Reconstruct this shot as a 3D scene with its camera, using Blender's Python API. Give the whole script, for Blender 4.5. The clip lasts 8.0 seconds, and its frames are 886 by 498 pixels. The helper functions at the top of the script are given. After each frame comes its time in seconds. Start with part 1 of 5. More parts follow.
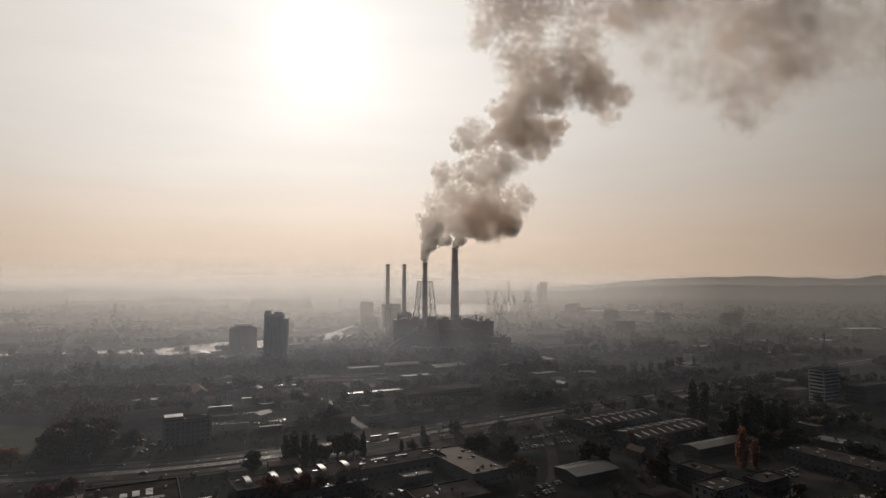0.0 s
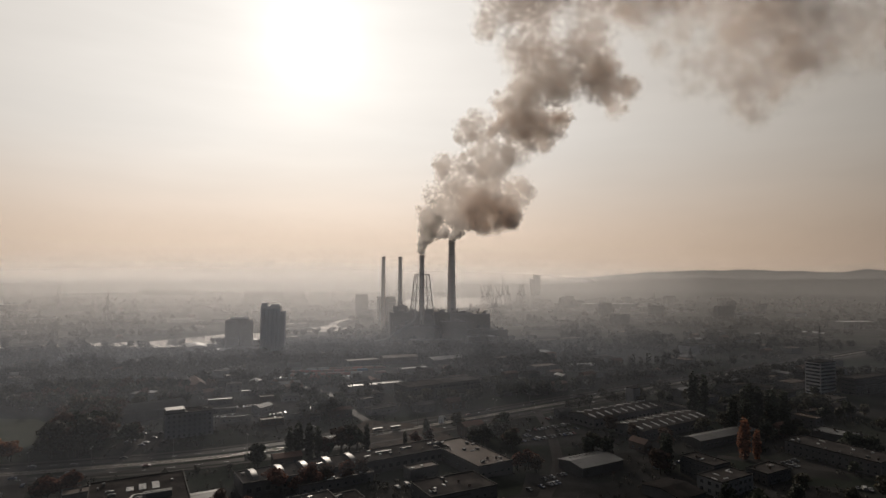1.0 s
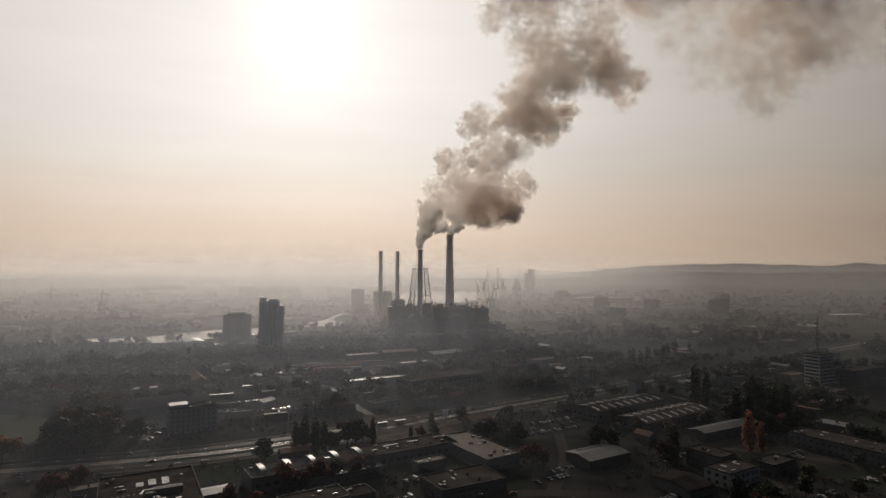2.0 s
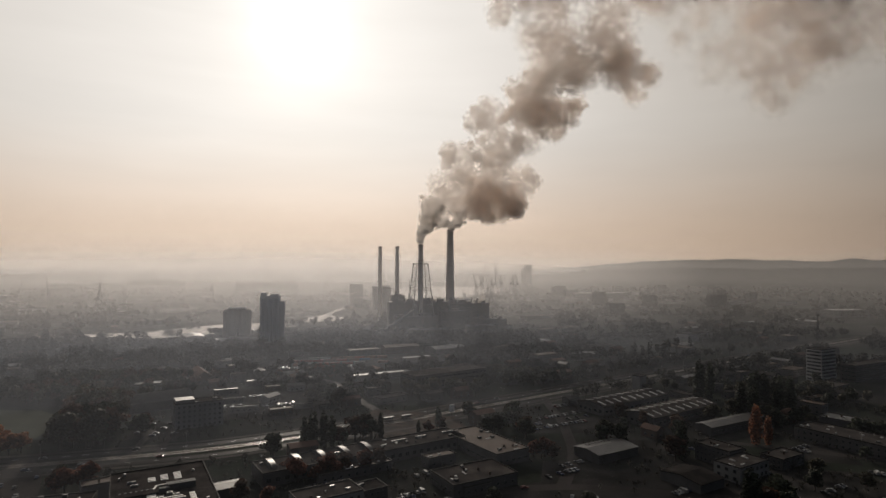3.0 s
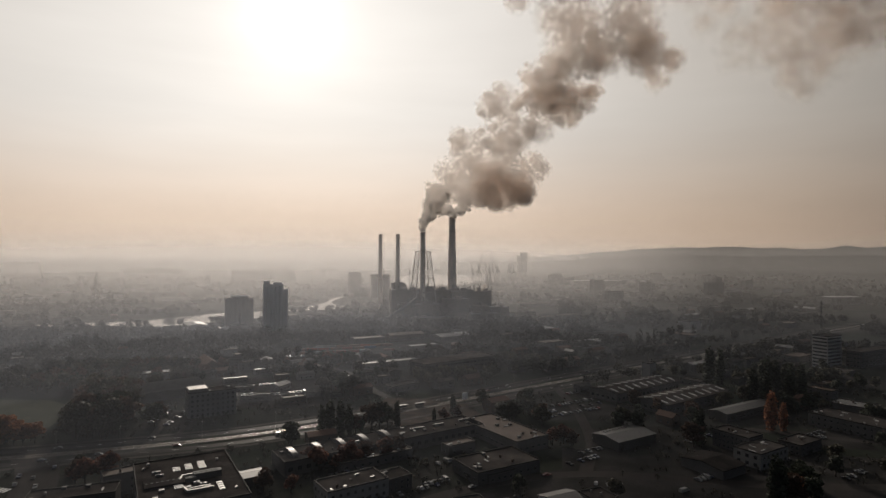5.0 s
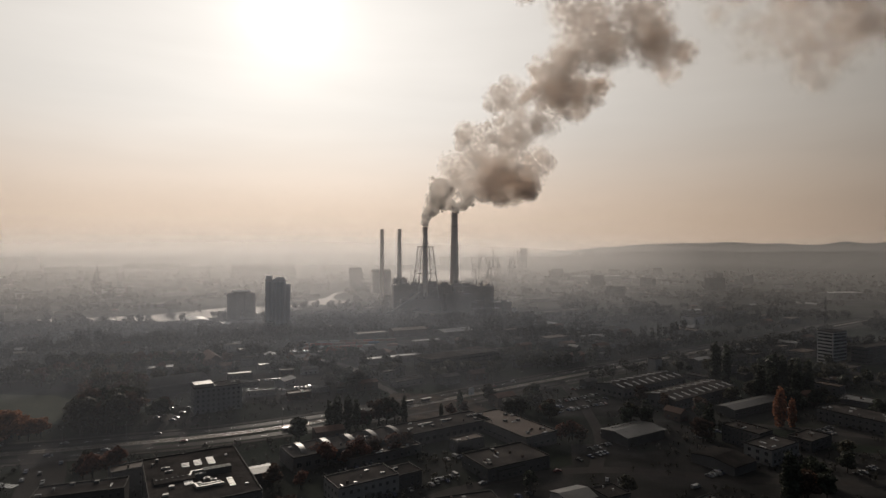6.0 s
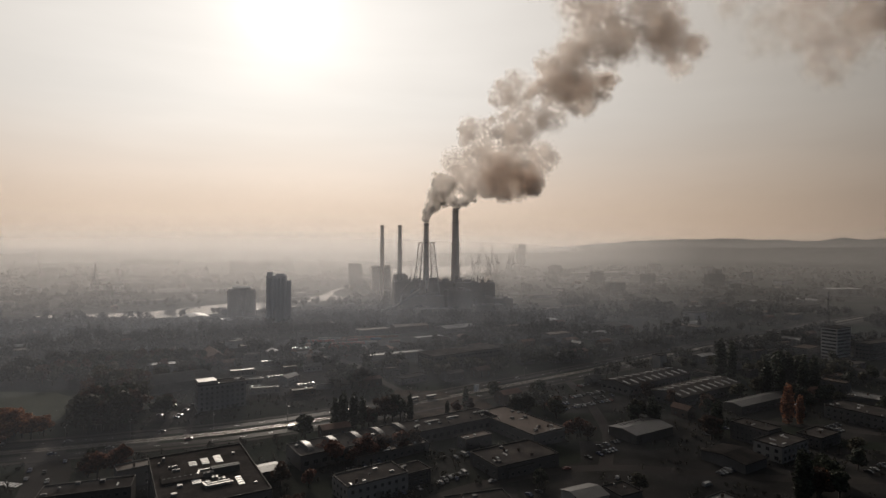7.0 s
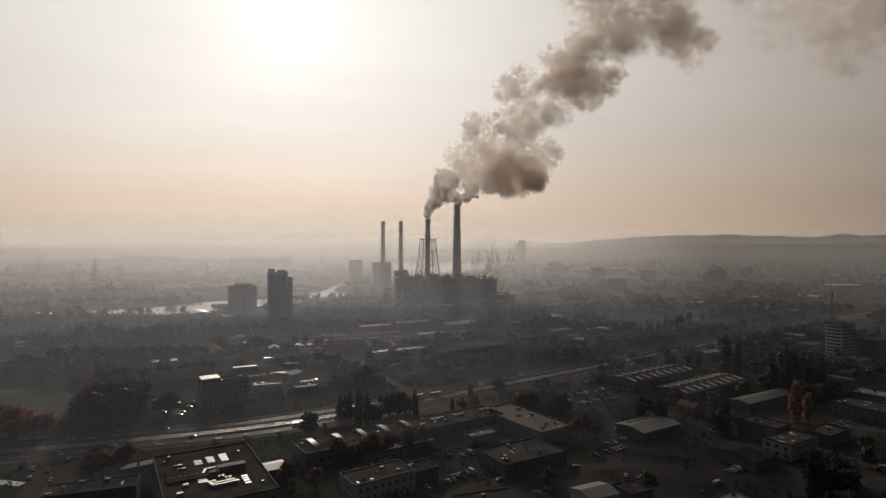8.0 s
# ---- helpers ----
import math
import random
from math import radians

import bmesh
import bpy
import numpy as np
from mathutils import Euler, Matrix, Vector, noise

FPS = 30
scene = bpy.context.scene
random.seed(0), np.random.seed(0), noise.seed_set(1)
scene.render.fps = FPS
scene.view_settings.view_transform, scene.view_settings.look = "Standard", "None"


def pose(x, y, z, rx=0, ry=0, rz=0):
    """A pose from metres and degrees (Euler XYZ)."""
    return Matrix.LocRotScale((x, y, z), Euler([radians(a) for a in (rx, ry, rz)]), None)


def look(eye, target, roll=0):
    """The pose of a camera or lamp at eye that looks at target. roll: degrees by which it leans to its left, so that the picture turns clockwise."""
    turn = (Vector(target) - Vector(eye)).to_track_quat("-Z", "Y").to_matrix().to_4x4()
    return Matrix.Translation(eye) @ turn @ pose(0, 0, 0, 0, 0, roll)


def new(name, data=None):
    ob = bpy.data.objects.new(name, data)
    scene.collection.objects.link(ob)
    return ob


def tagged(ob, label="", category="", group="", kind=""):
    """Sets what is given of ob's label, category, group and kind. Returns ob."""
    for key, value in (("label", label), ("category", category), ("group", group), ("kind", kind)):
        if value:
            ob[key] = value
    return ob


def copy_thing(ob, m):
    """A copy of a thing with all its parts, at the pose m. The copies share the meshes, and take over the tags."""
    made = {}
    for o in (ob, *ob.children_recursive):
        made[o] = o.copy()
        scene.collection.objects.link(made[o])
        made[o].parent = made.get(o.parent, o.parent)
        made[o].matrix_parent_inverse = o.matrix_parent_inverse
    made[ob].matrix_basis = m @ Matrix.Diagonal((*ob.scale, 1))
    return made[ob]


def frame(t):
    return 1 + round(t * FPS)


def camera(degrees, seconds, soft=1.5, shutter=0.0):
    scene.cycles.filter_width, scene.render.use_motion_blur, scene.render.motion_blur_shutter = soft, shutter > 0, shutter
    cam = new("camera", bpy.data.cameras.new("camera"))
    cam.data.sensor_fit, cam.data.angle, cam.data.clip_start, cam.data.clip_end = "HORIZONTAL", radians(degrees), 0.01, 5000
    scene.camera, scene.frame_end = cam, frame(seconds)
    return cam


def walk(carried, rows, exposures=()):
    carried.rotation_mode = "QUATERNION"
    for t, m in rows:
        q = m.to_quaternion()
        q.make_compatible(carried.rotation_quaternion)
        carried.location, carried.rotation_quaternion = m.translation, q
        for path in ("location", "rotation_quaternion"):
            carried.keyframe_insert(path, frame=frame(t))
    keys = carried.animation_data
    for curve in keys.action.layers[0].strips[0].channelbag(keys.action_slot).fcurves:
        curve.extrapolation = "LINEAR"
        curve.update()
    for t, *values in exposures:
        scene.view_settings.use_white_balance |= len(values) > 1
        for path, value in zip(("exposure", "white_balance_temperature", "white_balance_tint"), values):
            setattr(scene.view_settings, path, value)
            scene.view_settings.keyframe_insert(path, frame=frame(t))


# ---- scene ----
import itertools

cam = camera(74.3, 8.0, soft=1.5)
PATH = [
    (0, (-5.565, 4.289, 113.498), (-5.376, 6.277, 113.612), 0.2),
    (0.5, (-9.28, 5.251, 113.42), (-9.076, 7.238, 113.521), 0.2),
    (1, (-13.126, 6.406, 113.157), (-12.91, 8.393, 113.247), 0.3),
    (1.5, (-17.089, 7.455, 112.828), (-16.86, 9.44, 112.908), 0.2),
    (3, (-28.754, 10.313, 112.158), (-28.5, 12.296, 112.214), 0.2),
    (3.5, (-32.802, 11.357, 111.932), (-32.54, 13.339, 111.978), 0.2),
    (4, (-36.251, 12.254, 111.862), (-35.984, 14.236, 111.898), 0.2),
    (4.5, (-39.904, 13.658, 111.857), (-39.629, 15.639, 111.882), 0.1),
    (6, (-48.075, 18.601, 111.457), (-47.794, 20.581, 111.456), 0.2),
    (6.5, (-50.588, 20.511, 111.34), (-50.303, 22.49, 111.332), 0.2),
    (7, (-52.985, 22.521, 111.351), (-52.696, 24.5, 111.337), 0.2),
    (7.5, (-54.919, 24.42, 111.262), (-54.628, 26.399, 111.241), 0.2),
    (8, (-56.371, 26.308, 111.315), (-56.079, 28.286, 111.288), 0.2),
]
walk(cam, [(t, look(eye, target, roll)) for t, eye, target, roll in PATH])
scene.cycles.transparent_max_bounces = 512

# ---------------------------------------------------------------- world and sun
SUN_AZ, SUN_EL = radians(-6.5), radians(21.6)
SUN_DIR = Vector((math.sin(SUN_AZ) * math.cos(SUN_EL), math.cos(SUN_AZ) * math.cos(SUN_EL), math.sin(SUN_EL)))


def build_world():
    w = bpy.data.worlds.new("hazy_sky")
    scene.world = w
    w.use_nodes = True
    nt = w.node_tree
    nt.nodes.clear()
    N, L = nt.nodes.new, nt.links.new
    out, bg = N("ShaderNodeOutputWorld"), N("ShaderNodeBackground")
    tc = N("ShaderNodeTexCoord")
    nrm = N("ShaderNodeVectorMath")
    nrm.operation = "NORMALIZE"
    L(tc.outputs["Generated"], nrm.inputs[0])
    dot = N("ShaderNodeVectorMath")
    dot.operation = "DOT_PRODUCT"
    L(nrm.outputs[0], dot.inputs[0])
    dot.inputs[1].default_value = SUN_DIR
    ang = N("ShaderNodeMath")
    ang.operation = "ARCCOSINE"
    L(dot.outputs["Value"], ang.inputs[0])
    # glow of the haze round the sun: radiance against the angle from it
    scl = N("ShaderNodeMath")
    scl.operation = "MULTIPLY"
    L(ang.outputs[0], scl.inputs[0])
    scl.inputs[1].default_value = 1 / math.pi
    ramp = N("ShaderNodeValToRGB")
    L(scl.outputs[0], ramp.inputs[0])
    ramp.color_ramp.interpolation = "B_SPLINE"
    els = ramp.color_ramp.elements
    steps = [(0.0, 0.60), (2.2, 0.47), (4.5, 0.372), (8.5, 0.338), (13.0, 0.322), (20.0, 0.300), (30.0, 0.240), (42.0, 0.185), (56.0, 0.100), (75.0, 0.040), (110.0, 0.028), (180.0, 0.026)]
    for k, (deg, v) in enumerate(steps):
        e = els[k] if k < 2 else els.new(deg / 180)
        e.position = deg / 180
        warm = min(1.0, deg / 45)
        e.color = (v, v * (0.985 - 0.08 * warm), v * (0.965 - 0.162 * warm), 1) if deg < 60 else (v * 0.76, v * 0.93, v * 1.18, 1)
    # thin streaks of high cloud
    mp = N("ShaderNodeMapping")
    L(nrm.outputs[0], mp.inputs[0])
    mp.inputs["Scale"].default_value = (1.6, 1.6, 9.0)
    mp.inputs["Rotation"].default_value = (0.0, 0.12, 0.3)
    nz = N("ShaderNodeTexNoise")
    L(mp.outputs[0], nz.inputs["Vector"])
    nz.inputs["Scale"].default_value = 2.2
    nz.inputs["Detail"].default_value = 5
    mr = N("ShaderNodeMapRange")
    L(nz.outputs["Fac"], mr.inputs["Value"])
    mr.inputs["From Min"].default_value, mr.inputs["From Max"].default_value = 0.35, 0.7
    mr.inputs["To Min"].default_value, mr.inputs["To Max"].default_value = 0.98, 1.035
    # dust towards the horizon: dimmer and warmer
    sep = N("ShaderNodeSeparateXYZ")
    L(nrm.outputs[0], sep.inputs[0])
    hz = N("ShaderNodeMapRange")
    hz.interpolation_type = "SMOOTHSTEP"
    L(sep.outputs["Z"], hz.inputs["Value"])
    hz.inputs["From Min"].default_value, hz.inputs["From Max"].default_value = -0.02, 0.24
    tint = N("ShaderNodeMix")
    tint.data_type = "RGBA"
    L(hz.outputs[0], tint.inputs["Factor"])
    tint.inputs["A"].default_value = (1.06, 0.86, 0.705, 1)
    tint.inputs["B"].default_value = (1, 1, 1, 1)
    m1, m2 = N("ShaderNodeVectorMath"), N("ShaderNodeVectorMath")
    m1.operation = "MULTIPLY"
    m2.operation = "SCALE"
    L(ramp.outputs[0], m1.inputs[0])
    L(tint.outputs["Result"], m1.inputs[1])
    L(m1.outputs[0], m2.inputs[0])
    L(mr.outputs[0], m2.inputs["Scale"])
    sky = N("ShaderNodeTexSky")
    sky.sky_type, sky.sun_disc = "NISHITA", False
    sky.sun_elevation, sky.sun_rotation = SUN_EL, SUN_AZ
    sky.dust_density, sky.air_density = 6.0, 1.5
    s2 = N("ShaderNodeVectorMath")
    s2.operation = "SCALE"
    L(sky.outputs[0], s2.inputs[0])
    s2.inputs["Scale"].default_value = 0.0015
    s3 = N("ShaderNodeVectorMath")
    s3.operation = "SCALE"
    L(m2.outputs[0], s3.inputs[0])
    s3.inputs["Scale"].default_value = 2.55
    add = N("ShaderNodeVectorMath")
    add.operation = "ADD"
    L(s3.outputs[0], add.inputs[0])
    L(s2.outputs[0], add.inputs[1])
    L(add.outputs[0], bg.inputs["Color"])
    bg.inputs["Strength"].default_value = 1.0
    L(bg.outputs[0], out.inputs["Surface"])


build_world()
sun_data = bpy.data.lights.new("sun", "SUN")
sun_data.energy, sun_data.angle, sun_data.color = 2.25, radians(5.0), (1.0, 0.88, 0.75)
sun = new("sun", sun_data)
sun.matrix_world = look(SUN_DIR * 2000, (0, 0, 0))

# ---------------------------------------------------------------- materials


def material(name, colour, rough=0.8, vary=0.25, scale=0.3, fine=4.0, bump=0.3, metal=0.0, island=0.0, rand=0.0, second=None, mix_scale=0.05, spec=0.5):
    """Surface with two scales of variation; second: another colour in large patches."""
    m = bpy.data.materials.new(name)
    m.use_nodes = True
    nt = m.node_tree
    N, L = nt.nodes.new, nt.links.new
    b = nt.nodes["Principled BSDF"]
    b.inputs["Roughness"].default_value, b.inputs["Metallic"].default_value = rough, metal
    b.inputs["Specular IOR Level"].default_value = spec
    geo = N("ShaderNodeNewGeometry")
    big, small = N("ShaderNodeTexNoise"), N("ShaderNodeTexNoise")
    for n, s, d in ((big, scale, 4), (small, fine, 3)):
        L(geo.outputs["Position"], n.inputs["Vector"])
        n.inputs["Scale"].default_value, n.inputs["Detail"].default_value = s, d
    base = N("ShaderNodeMix")
    base.data_type = "RGBA"
    base.inputs["A"].default_value = (*colour, 1)
    base.inputs["B"].default_value = (*(second or colour), 1)
    patch = N("ShaderNodeTexNoise")
    L(geo.outputs["Position"], patch.inputs["Vector"])
    patch.inputs["Scale"].default_value, patch.inputs["Detail"].default_value = mix_scale, 3
    pr = N("ShaderNodeMapRange")
    L(patch.outputs["Fac"], pr.inputs["Value"])
    pr.inputs["From Min"].default_value, pr.inputs["From Max"].default_value = 0.42, 0.6
    L(pr.outputs[0], base.inputs["Factor"])
    val = N("ShaderNodeMath")
    val.operation = "MULTIPLY_ADD"
    L(big.outputs["Fac"], val.inputs[0])
    val.inputs[1].default_value, val.inputs[2].default_value = vary * 2.4, 1 - vary * 1.2
    val2 = N("ShaderNodeMath")
    val2.operation = "MULTIPLY_ADD"
    L(small.outputs["Fac"], val2.inputs[0])
    val2.inputs[1].default_value, val2.inputs[2].default_value = vary * 1.2, 1 - vary * 0.6
    mul = N("ShaderNodeMath")
    mul.operation = "MULTIPLY"
    L(val.outputs[0], mul.inputs[0])
    L(val2.outputs[0], mul.inputs[1])
    last = mul.outputs[0]
    for source, amount in ((geo.outputs["Random Per Island"], island), (None, rand)):
        if amount:
            if source is None:
                source = N("ShaderNodeObjectInfo").outputs["Random"]
            v = N("ShaderNodeMath")
            v.operation = "MULTIPLY_ADD"
            L(source, v.inputs[0])
            v.inputs[1].default_value, v.inputs[2].default_value = amount * 2, 1 - amount
            k = N("ShaderNodeMath")
            k.operation = "MULTIPLY"
            L(last, k.inputs[0])
            L(v.outputs[0], k.inputs[1])
            last = k.outputs[0]
    sc = N("ShaderNodeVectorMath")
    sc.operation = "SCALE"
    L(base.outputs["Result"], sc.inputs[0])
    L(last, sc.inputs["Scale"])
    L(sc.outputs[0], b.inputs["Base Color"])
    if bump:
        bp = N("ShaderNodeBump")
        bp.inputs["Strength"].default_value, bp.inputs["Distance"].default_value = bump, 0.1
        L(small.outputs["Fac"], bp.inputs["Height"])
        L(bp.outputs[0], b.inputs["Normal"])
    return m


def foliage(name, colour, rough=0.7, through_light=0.25):
    m = material(name, colour, rough, 0.35, 0.15, 0.6, 0, island=0.45, rand=0.25, spec=0.2)
    nt = m.node_tree
    b = nt.nodes["Principled BSDF"]
    tr = nt.nodes.new("ShaderNodeBsdfTranslucent")
    mx = nt.nodes.new("ShaderNodeMixShader")
    mx.inputs[0].default_value = through_light
    nt.links.new(b.inputs["Base Color"].links[0].from_socket, tr.inputs["Color"])
    nt.links.new(b.outputs[0], mx.inputs[1])
    nt.links.new(tr.outputs[0], mx.inputs[2])
    nt.links.new(mx.outputs[0], nt.nodes["Material Output"].inputs["Surface"])
    return m


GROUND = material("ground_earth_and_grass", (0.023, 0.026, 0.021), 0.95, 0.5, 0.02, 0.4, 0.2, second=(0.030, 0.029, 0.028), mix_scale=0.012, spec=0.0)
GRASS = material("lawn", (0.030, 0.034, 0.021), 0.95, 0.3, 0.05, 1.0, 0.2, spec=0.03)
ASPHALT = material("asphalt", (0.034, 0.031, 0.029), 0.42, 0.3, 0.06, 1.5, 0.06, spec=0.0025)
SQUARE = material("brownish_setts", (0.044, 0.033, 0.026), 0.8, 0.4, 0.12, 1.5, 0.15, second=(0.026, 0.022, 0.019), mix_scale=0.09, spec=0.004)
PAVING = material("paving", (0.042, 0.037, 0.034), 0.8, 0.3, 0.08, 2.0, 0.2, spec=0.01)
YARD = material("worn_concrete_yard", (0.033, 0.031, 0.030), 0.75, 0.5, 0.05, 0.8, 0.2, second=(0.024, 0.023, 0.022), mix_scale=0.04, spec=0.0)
PAINT = material("road_paint", (0.7, 0.7, 0.68), 0.6, 0.2, 0.5, 4, 0)
BALLAST = material("track_bed", (0.07, 0.06, 0.05), 0.9, 0.3, 0.2, 3, 0.3, spec=0.1)
STEEL = material("rail_steel", (0.25, 0.235, 0.22), 0.42, 0.1, 1, 4, 0, metal=1.0)
WALL_WHITE = material("white_render", (0.24, 0.232, 0.223), 0.85, 0.25, 0.12, 1.2, 0.15, rand=0.25, spec=0.2)
WALL_GREY = material("grey_concrete_wall", (0.085, 0.081, 0.078), 0.85, 0.3, 0.1, 1.0, 0.2, rand=0.3, spec=0.15)
WALL_DARK = material("dark_cladding", (0.075, 0.072, 0.07), 0.8, 0.3, 0.1, 1.0, 0.2, rand=0.2)
BRICK = material("dull_brick_wall", (0.080, 0.060, 0.05), 0.9, 0.3, 0.2, 2.0, 0.3, rand=0.2, spec=0.1)
ROOF_FELT = material("bitumen_felt_roof", (0.033, 0.030, 0.029), 0.8, 0.5, 0.12, 0.9, 0.2, rand=0.3, spec=0.0, second=(0.046, 0.041, 0.038), mix_scale=0.13)
ROOF_BROWN = material("brown_felt_roof", (0.052, 0.036, 0.028), 0.65, 0.35, 0.1, 0.8, 0.15, rand=0.2, spec=0.05)
ROOF_PALE = material("pale_sheet_roof", (0.072, 0.069, 0.067), 0.42, 0.3, 0.15, 1.0, 0.1, rand=0.3, spec=0.16)
ROOF_TILE = material("red_tile_roof", (0.080, 0.047, 0.036), 0.8, 0.3, 0.2, 2.0, 0.3, rand=0.25, spec=0.05)
ROOF_SHEET = material("galvanised_sheet_roof", (0.16, 0.15, 0.143), 0.5, 0.25, 0.2, 1.5, 0.1, metal=0.3, rand=0.3)
PANE = material("window_glass", (0.02, 0.022, 0.025), 0.12, 0.2, 0.3, 1, 0, rand=0.3)
FRAME_DARK = material("weathered_window_frame", (0.11, 0.108, 0.105), 0.6, 0.1, 1, 4, 0)
SKYLIGHT = material("skylight_plastic", (0.43, 0.415, 0.40), 0.42, 0.2, 0.5, 3, 0)
STACK_CONC = material("stack_concrete", (0.62, 0.54, 0.47), 0.9, 0.25, 0.03, 0.4, 0.2)
STACK_BAND = material("stack_dark_band", (0.46, 0.39, 0.335), 0.85, 0.2, 0.05, 0.5, 0.1)
COPING = material("pale_metal_coping", (0.065, 0.059, 0.055), 0.7, 0.5, 0.3, 2.0, 0, rand=0.5, spec=0.04)
ARCH_GLASS = material("weathered_arch_glazing", (0.11, 0.10, 0.092), 0.38, 0.4, 0.6, 3.0, 0, spec=0.06)
PLANT_WALL = material("sooty_plant_cladding", (0.115, 0.095, 0.08), 0.85, 0.35, 0.03, 0.3, 0.2, rand=0.25)
PLANT_ROOF = material("sooty_plant_roof", (0.08, 0.075, 0.07), 0.7, 0.35, 0.04, 0.3, 0.2, rand=0.2)
IRON = material("painted_steel_lattice", (0.07, 0.065, 0.06), 0.6, 0.2, 0.3, 2, 0, rand=0.2)
TOWER_STEEL = material("weathered_tower_steel", (0.24, 0.21, 0.18), 0.7, 0.25, 0.3, 2, 0)
SHINE = material("bare_zinc_roof", (0.62, 0.58, 0.54), 0.2, 0.2, 0.2, 1.5, 0.05, metal=0.9, rand=0.15)
PALE_BAND = material("pale_banded_facade", (0.36, 0.345, 0.33), 0.85, 0.2, 0.2, 1.5, 0.1, spec=0.2)
SILO = material("silo_concrete", (0.38, 0.365, 0.35), 0.9, 0.25, 0.04, 0.5, 0.2)
DUCT = material("zinc_duct", (0.22, 0.21, 0.2), 0.45, 0.2, 0.6, 3, 0, metal=0.15, rand=0.3)
BARK = material("bark", (0.055, 0.043, 0.035), 0.9, 0.3, 1, 5, 0.3)
TYRE = material("tyre_rubber", (0.02, 0.02, 0.02), 0.8, 0.2, 1, 5, 0)
WHITE_BOARD = material("white_board", (0.7, 0.7, 0.7), 0.5, 0.1, 0.5, 3, 0)
LEAF = {
    "green": foliage("dark_green_leaves", (0.040, 0.044, 0.030)),
    "olive": foliage("olive_autumn_leaves", (0.050, 0.045, 0.030)),
    "brown": foliage("brown_autumn_leaves", (0.062, 0.039, 0.029), 0.7, 0.35),
    "rust": foliage("rust_red_autumn_leaves", (0.10, 0.044, 0.031), 0.7, 0.42),
    "orange": foliage("orange_autumn_leaves", (0.235, 0.10, 0.055), 0.7, 0.42),
    "far": foliage("far_wood_leaves", (0.036, 0.034, 0.028)),
    "amber": foliage("amber_autumn_leaves", (0.19, 0.085, 0.045), 0.7, 0.45),
}
CAR_PAINT = [material("car_paint_" + n, c, 0.32, 0.05, 0.5, 2, 0, spec=0.35) for n, c in
             (("white", (0.20, 0.196, 0.19)), ("silver", (0.12, 0.12, 0.126)), ("black", (0.02, 0.02, 0.022)), ("red", (0.10, 0.03, 0.028)), ("blue", (0.03, 0.038, 0.07)))]


def water_material():
    m = material("river_water", (0.035, 0.038, 0.035), 0.06, 0.2, 0.01, 0.1, 0)
    nt = m.node_tree
    geo, nz, bp = nt.nodes.new("ShaderNodeNewGeometry"), nt.nodes.new("ShaderNodeTexNoise"), nt.nodes.new("ShaderNodeBump")
    nt.links.new(geo.outputs["Position"], nz.inputs["Vector"])
    nz.inputs["Scale"].default_value, nz.inputs["Detail"].default_value = 0.3, 4
    bp.inputs["Strength"].default_value, bp.inputs["Distance"].default_value = 0.3, 0.2
    nt.links.new(nz.outputs["Fac"], bp.inputs["Height"])
    nt.links.new(bp.outputs[0], nt.nodes["Principled BSDF"].inputs["Normal"])
    return m


WATER = water_material()


def smoke_material(name, alpha, colour, through_light):
    """A soft speck of smoke: scatters to both sides, clear towards its rim."""
    m = bpy.data.materials.new(name)
    m.use_nodes = True
    nt = m.node_tree
    nt.nodes.clear()
    N, L = nt.nodes.new, nt.links.new
    out = N("ShaderNodeOutputMaterial")
    d, t, mx = N("ShaderNodeBsdfDiffuse"), N("ShaderNodeBsdfTranslucent"), N("ShaderNodeMixShader")
    d.inputs["Color"].default_value = (*colour, 1)
    t.inputs["Color"].default_value = (*colour, 1)
    mx.inputs[0].default_value = through_light
    L(d.outputs[0], mx.inputs[1])
    L(t.outputs[0], mx.inputs[2])
    uv, length, fall = N("ShaderNodeUVMap"), N("ShaderNodeVectorMath"), N("ShaderNodeMapRange")
    uv.uv_map = "spread"
    length.operation = "LENGTH"
    L(uv.outputs[0], length.inputs[0])
    L(length.outputs["Value"], fall.inputs["Value"])
    fall.interpolation_type = "SMOOTHSTEP"
    fall.inputs["From Min"].default_value, fall.inputs["From Max"].default_value = 0.1, 1.0
    fall.inputs["To Min"].default_value, fall.inputs["To Max"].default_value = alpha, 0.0
    clear, mix = N("ShaderNodeBsdfTransparent"), N("ShaderNodeMixShader")
    L(fall.outputs[0], mix.inputs[0])
    L(clear.outputs[0], mix.inputs[1])
    L(mx.outputs[0], mix.inputs[2])
    L(mix.outputs[0], out.inputs["Surface"])
    return m


# ---------------------------------------------------------------- mesh helpers


def mesh_of(bm, mats, name="mesh", smooth=False):
    me = bpy.data.meshes.new(name)
    bm.normal_update()
    bm.to_mesh(me)
    bm.free()
    for m in (mats if isinstance(mats, (list, tuple)) else [mats]):
        me.materials.append(m)
    if smooth:
        me.shade_smooth()
    return me


def part(name, data, mats, parent, label="", loc=(0, 0, 0), rz=0.0):
    """One mesh under a thing or a part; data is a bmesh or a shared mesh."""
    me = mesh_of(data, mats, name) if isinstance(data, bmesh.types.BMesh) else data
    ob = new(name, me)
    ob.parent = parent
    ob.matrix_basis = pose(*loc, 0, 0, rz)
    return tagged(ob, label)


def thing(name, x, y, z, rz, label, category, group="", kind=""):
    e = new(name)
    e.matrix_basis = pose(x, y, z, 0, 0, rz)
    e.empty_display_size = 1
    return tagged(e, label, category, group, kind)


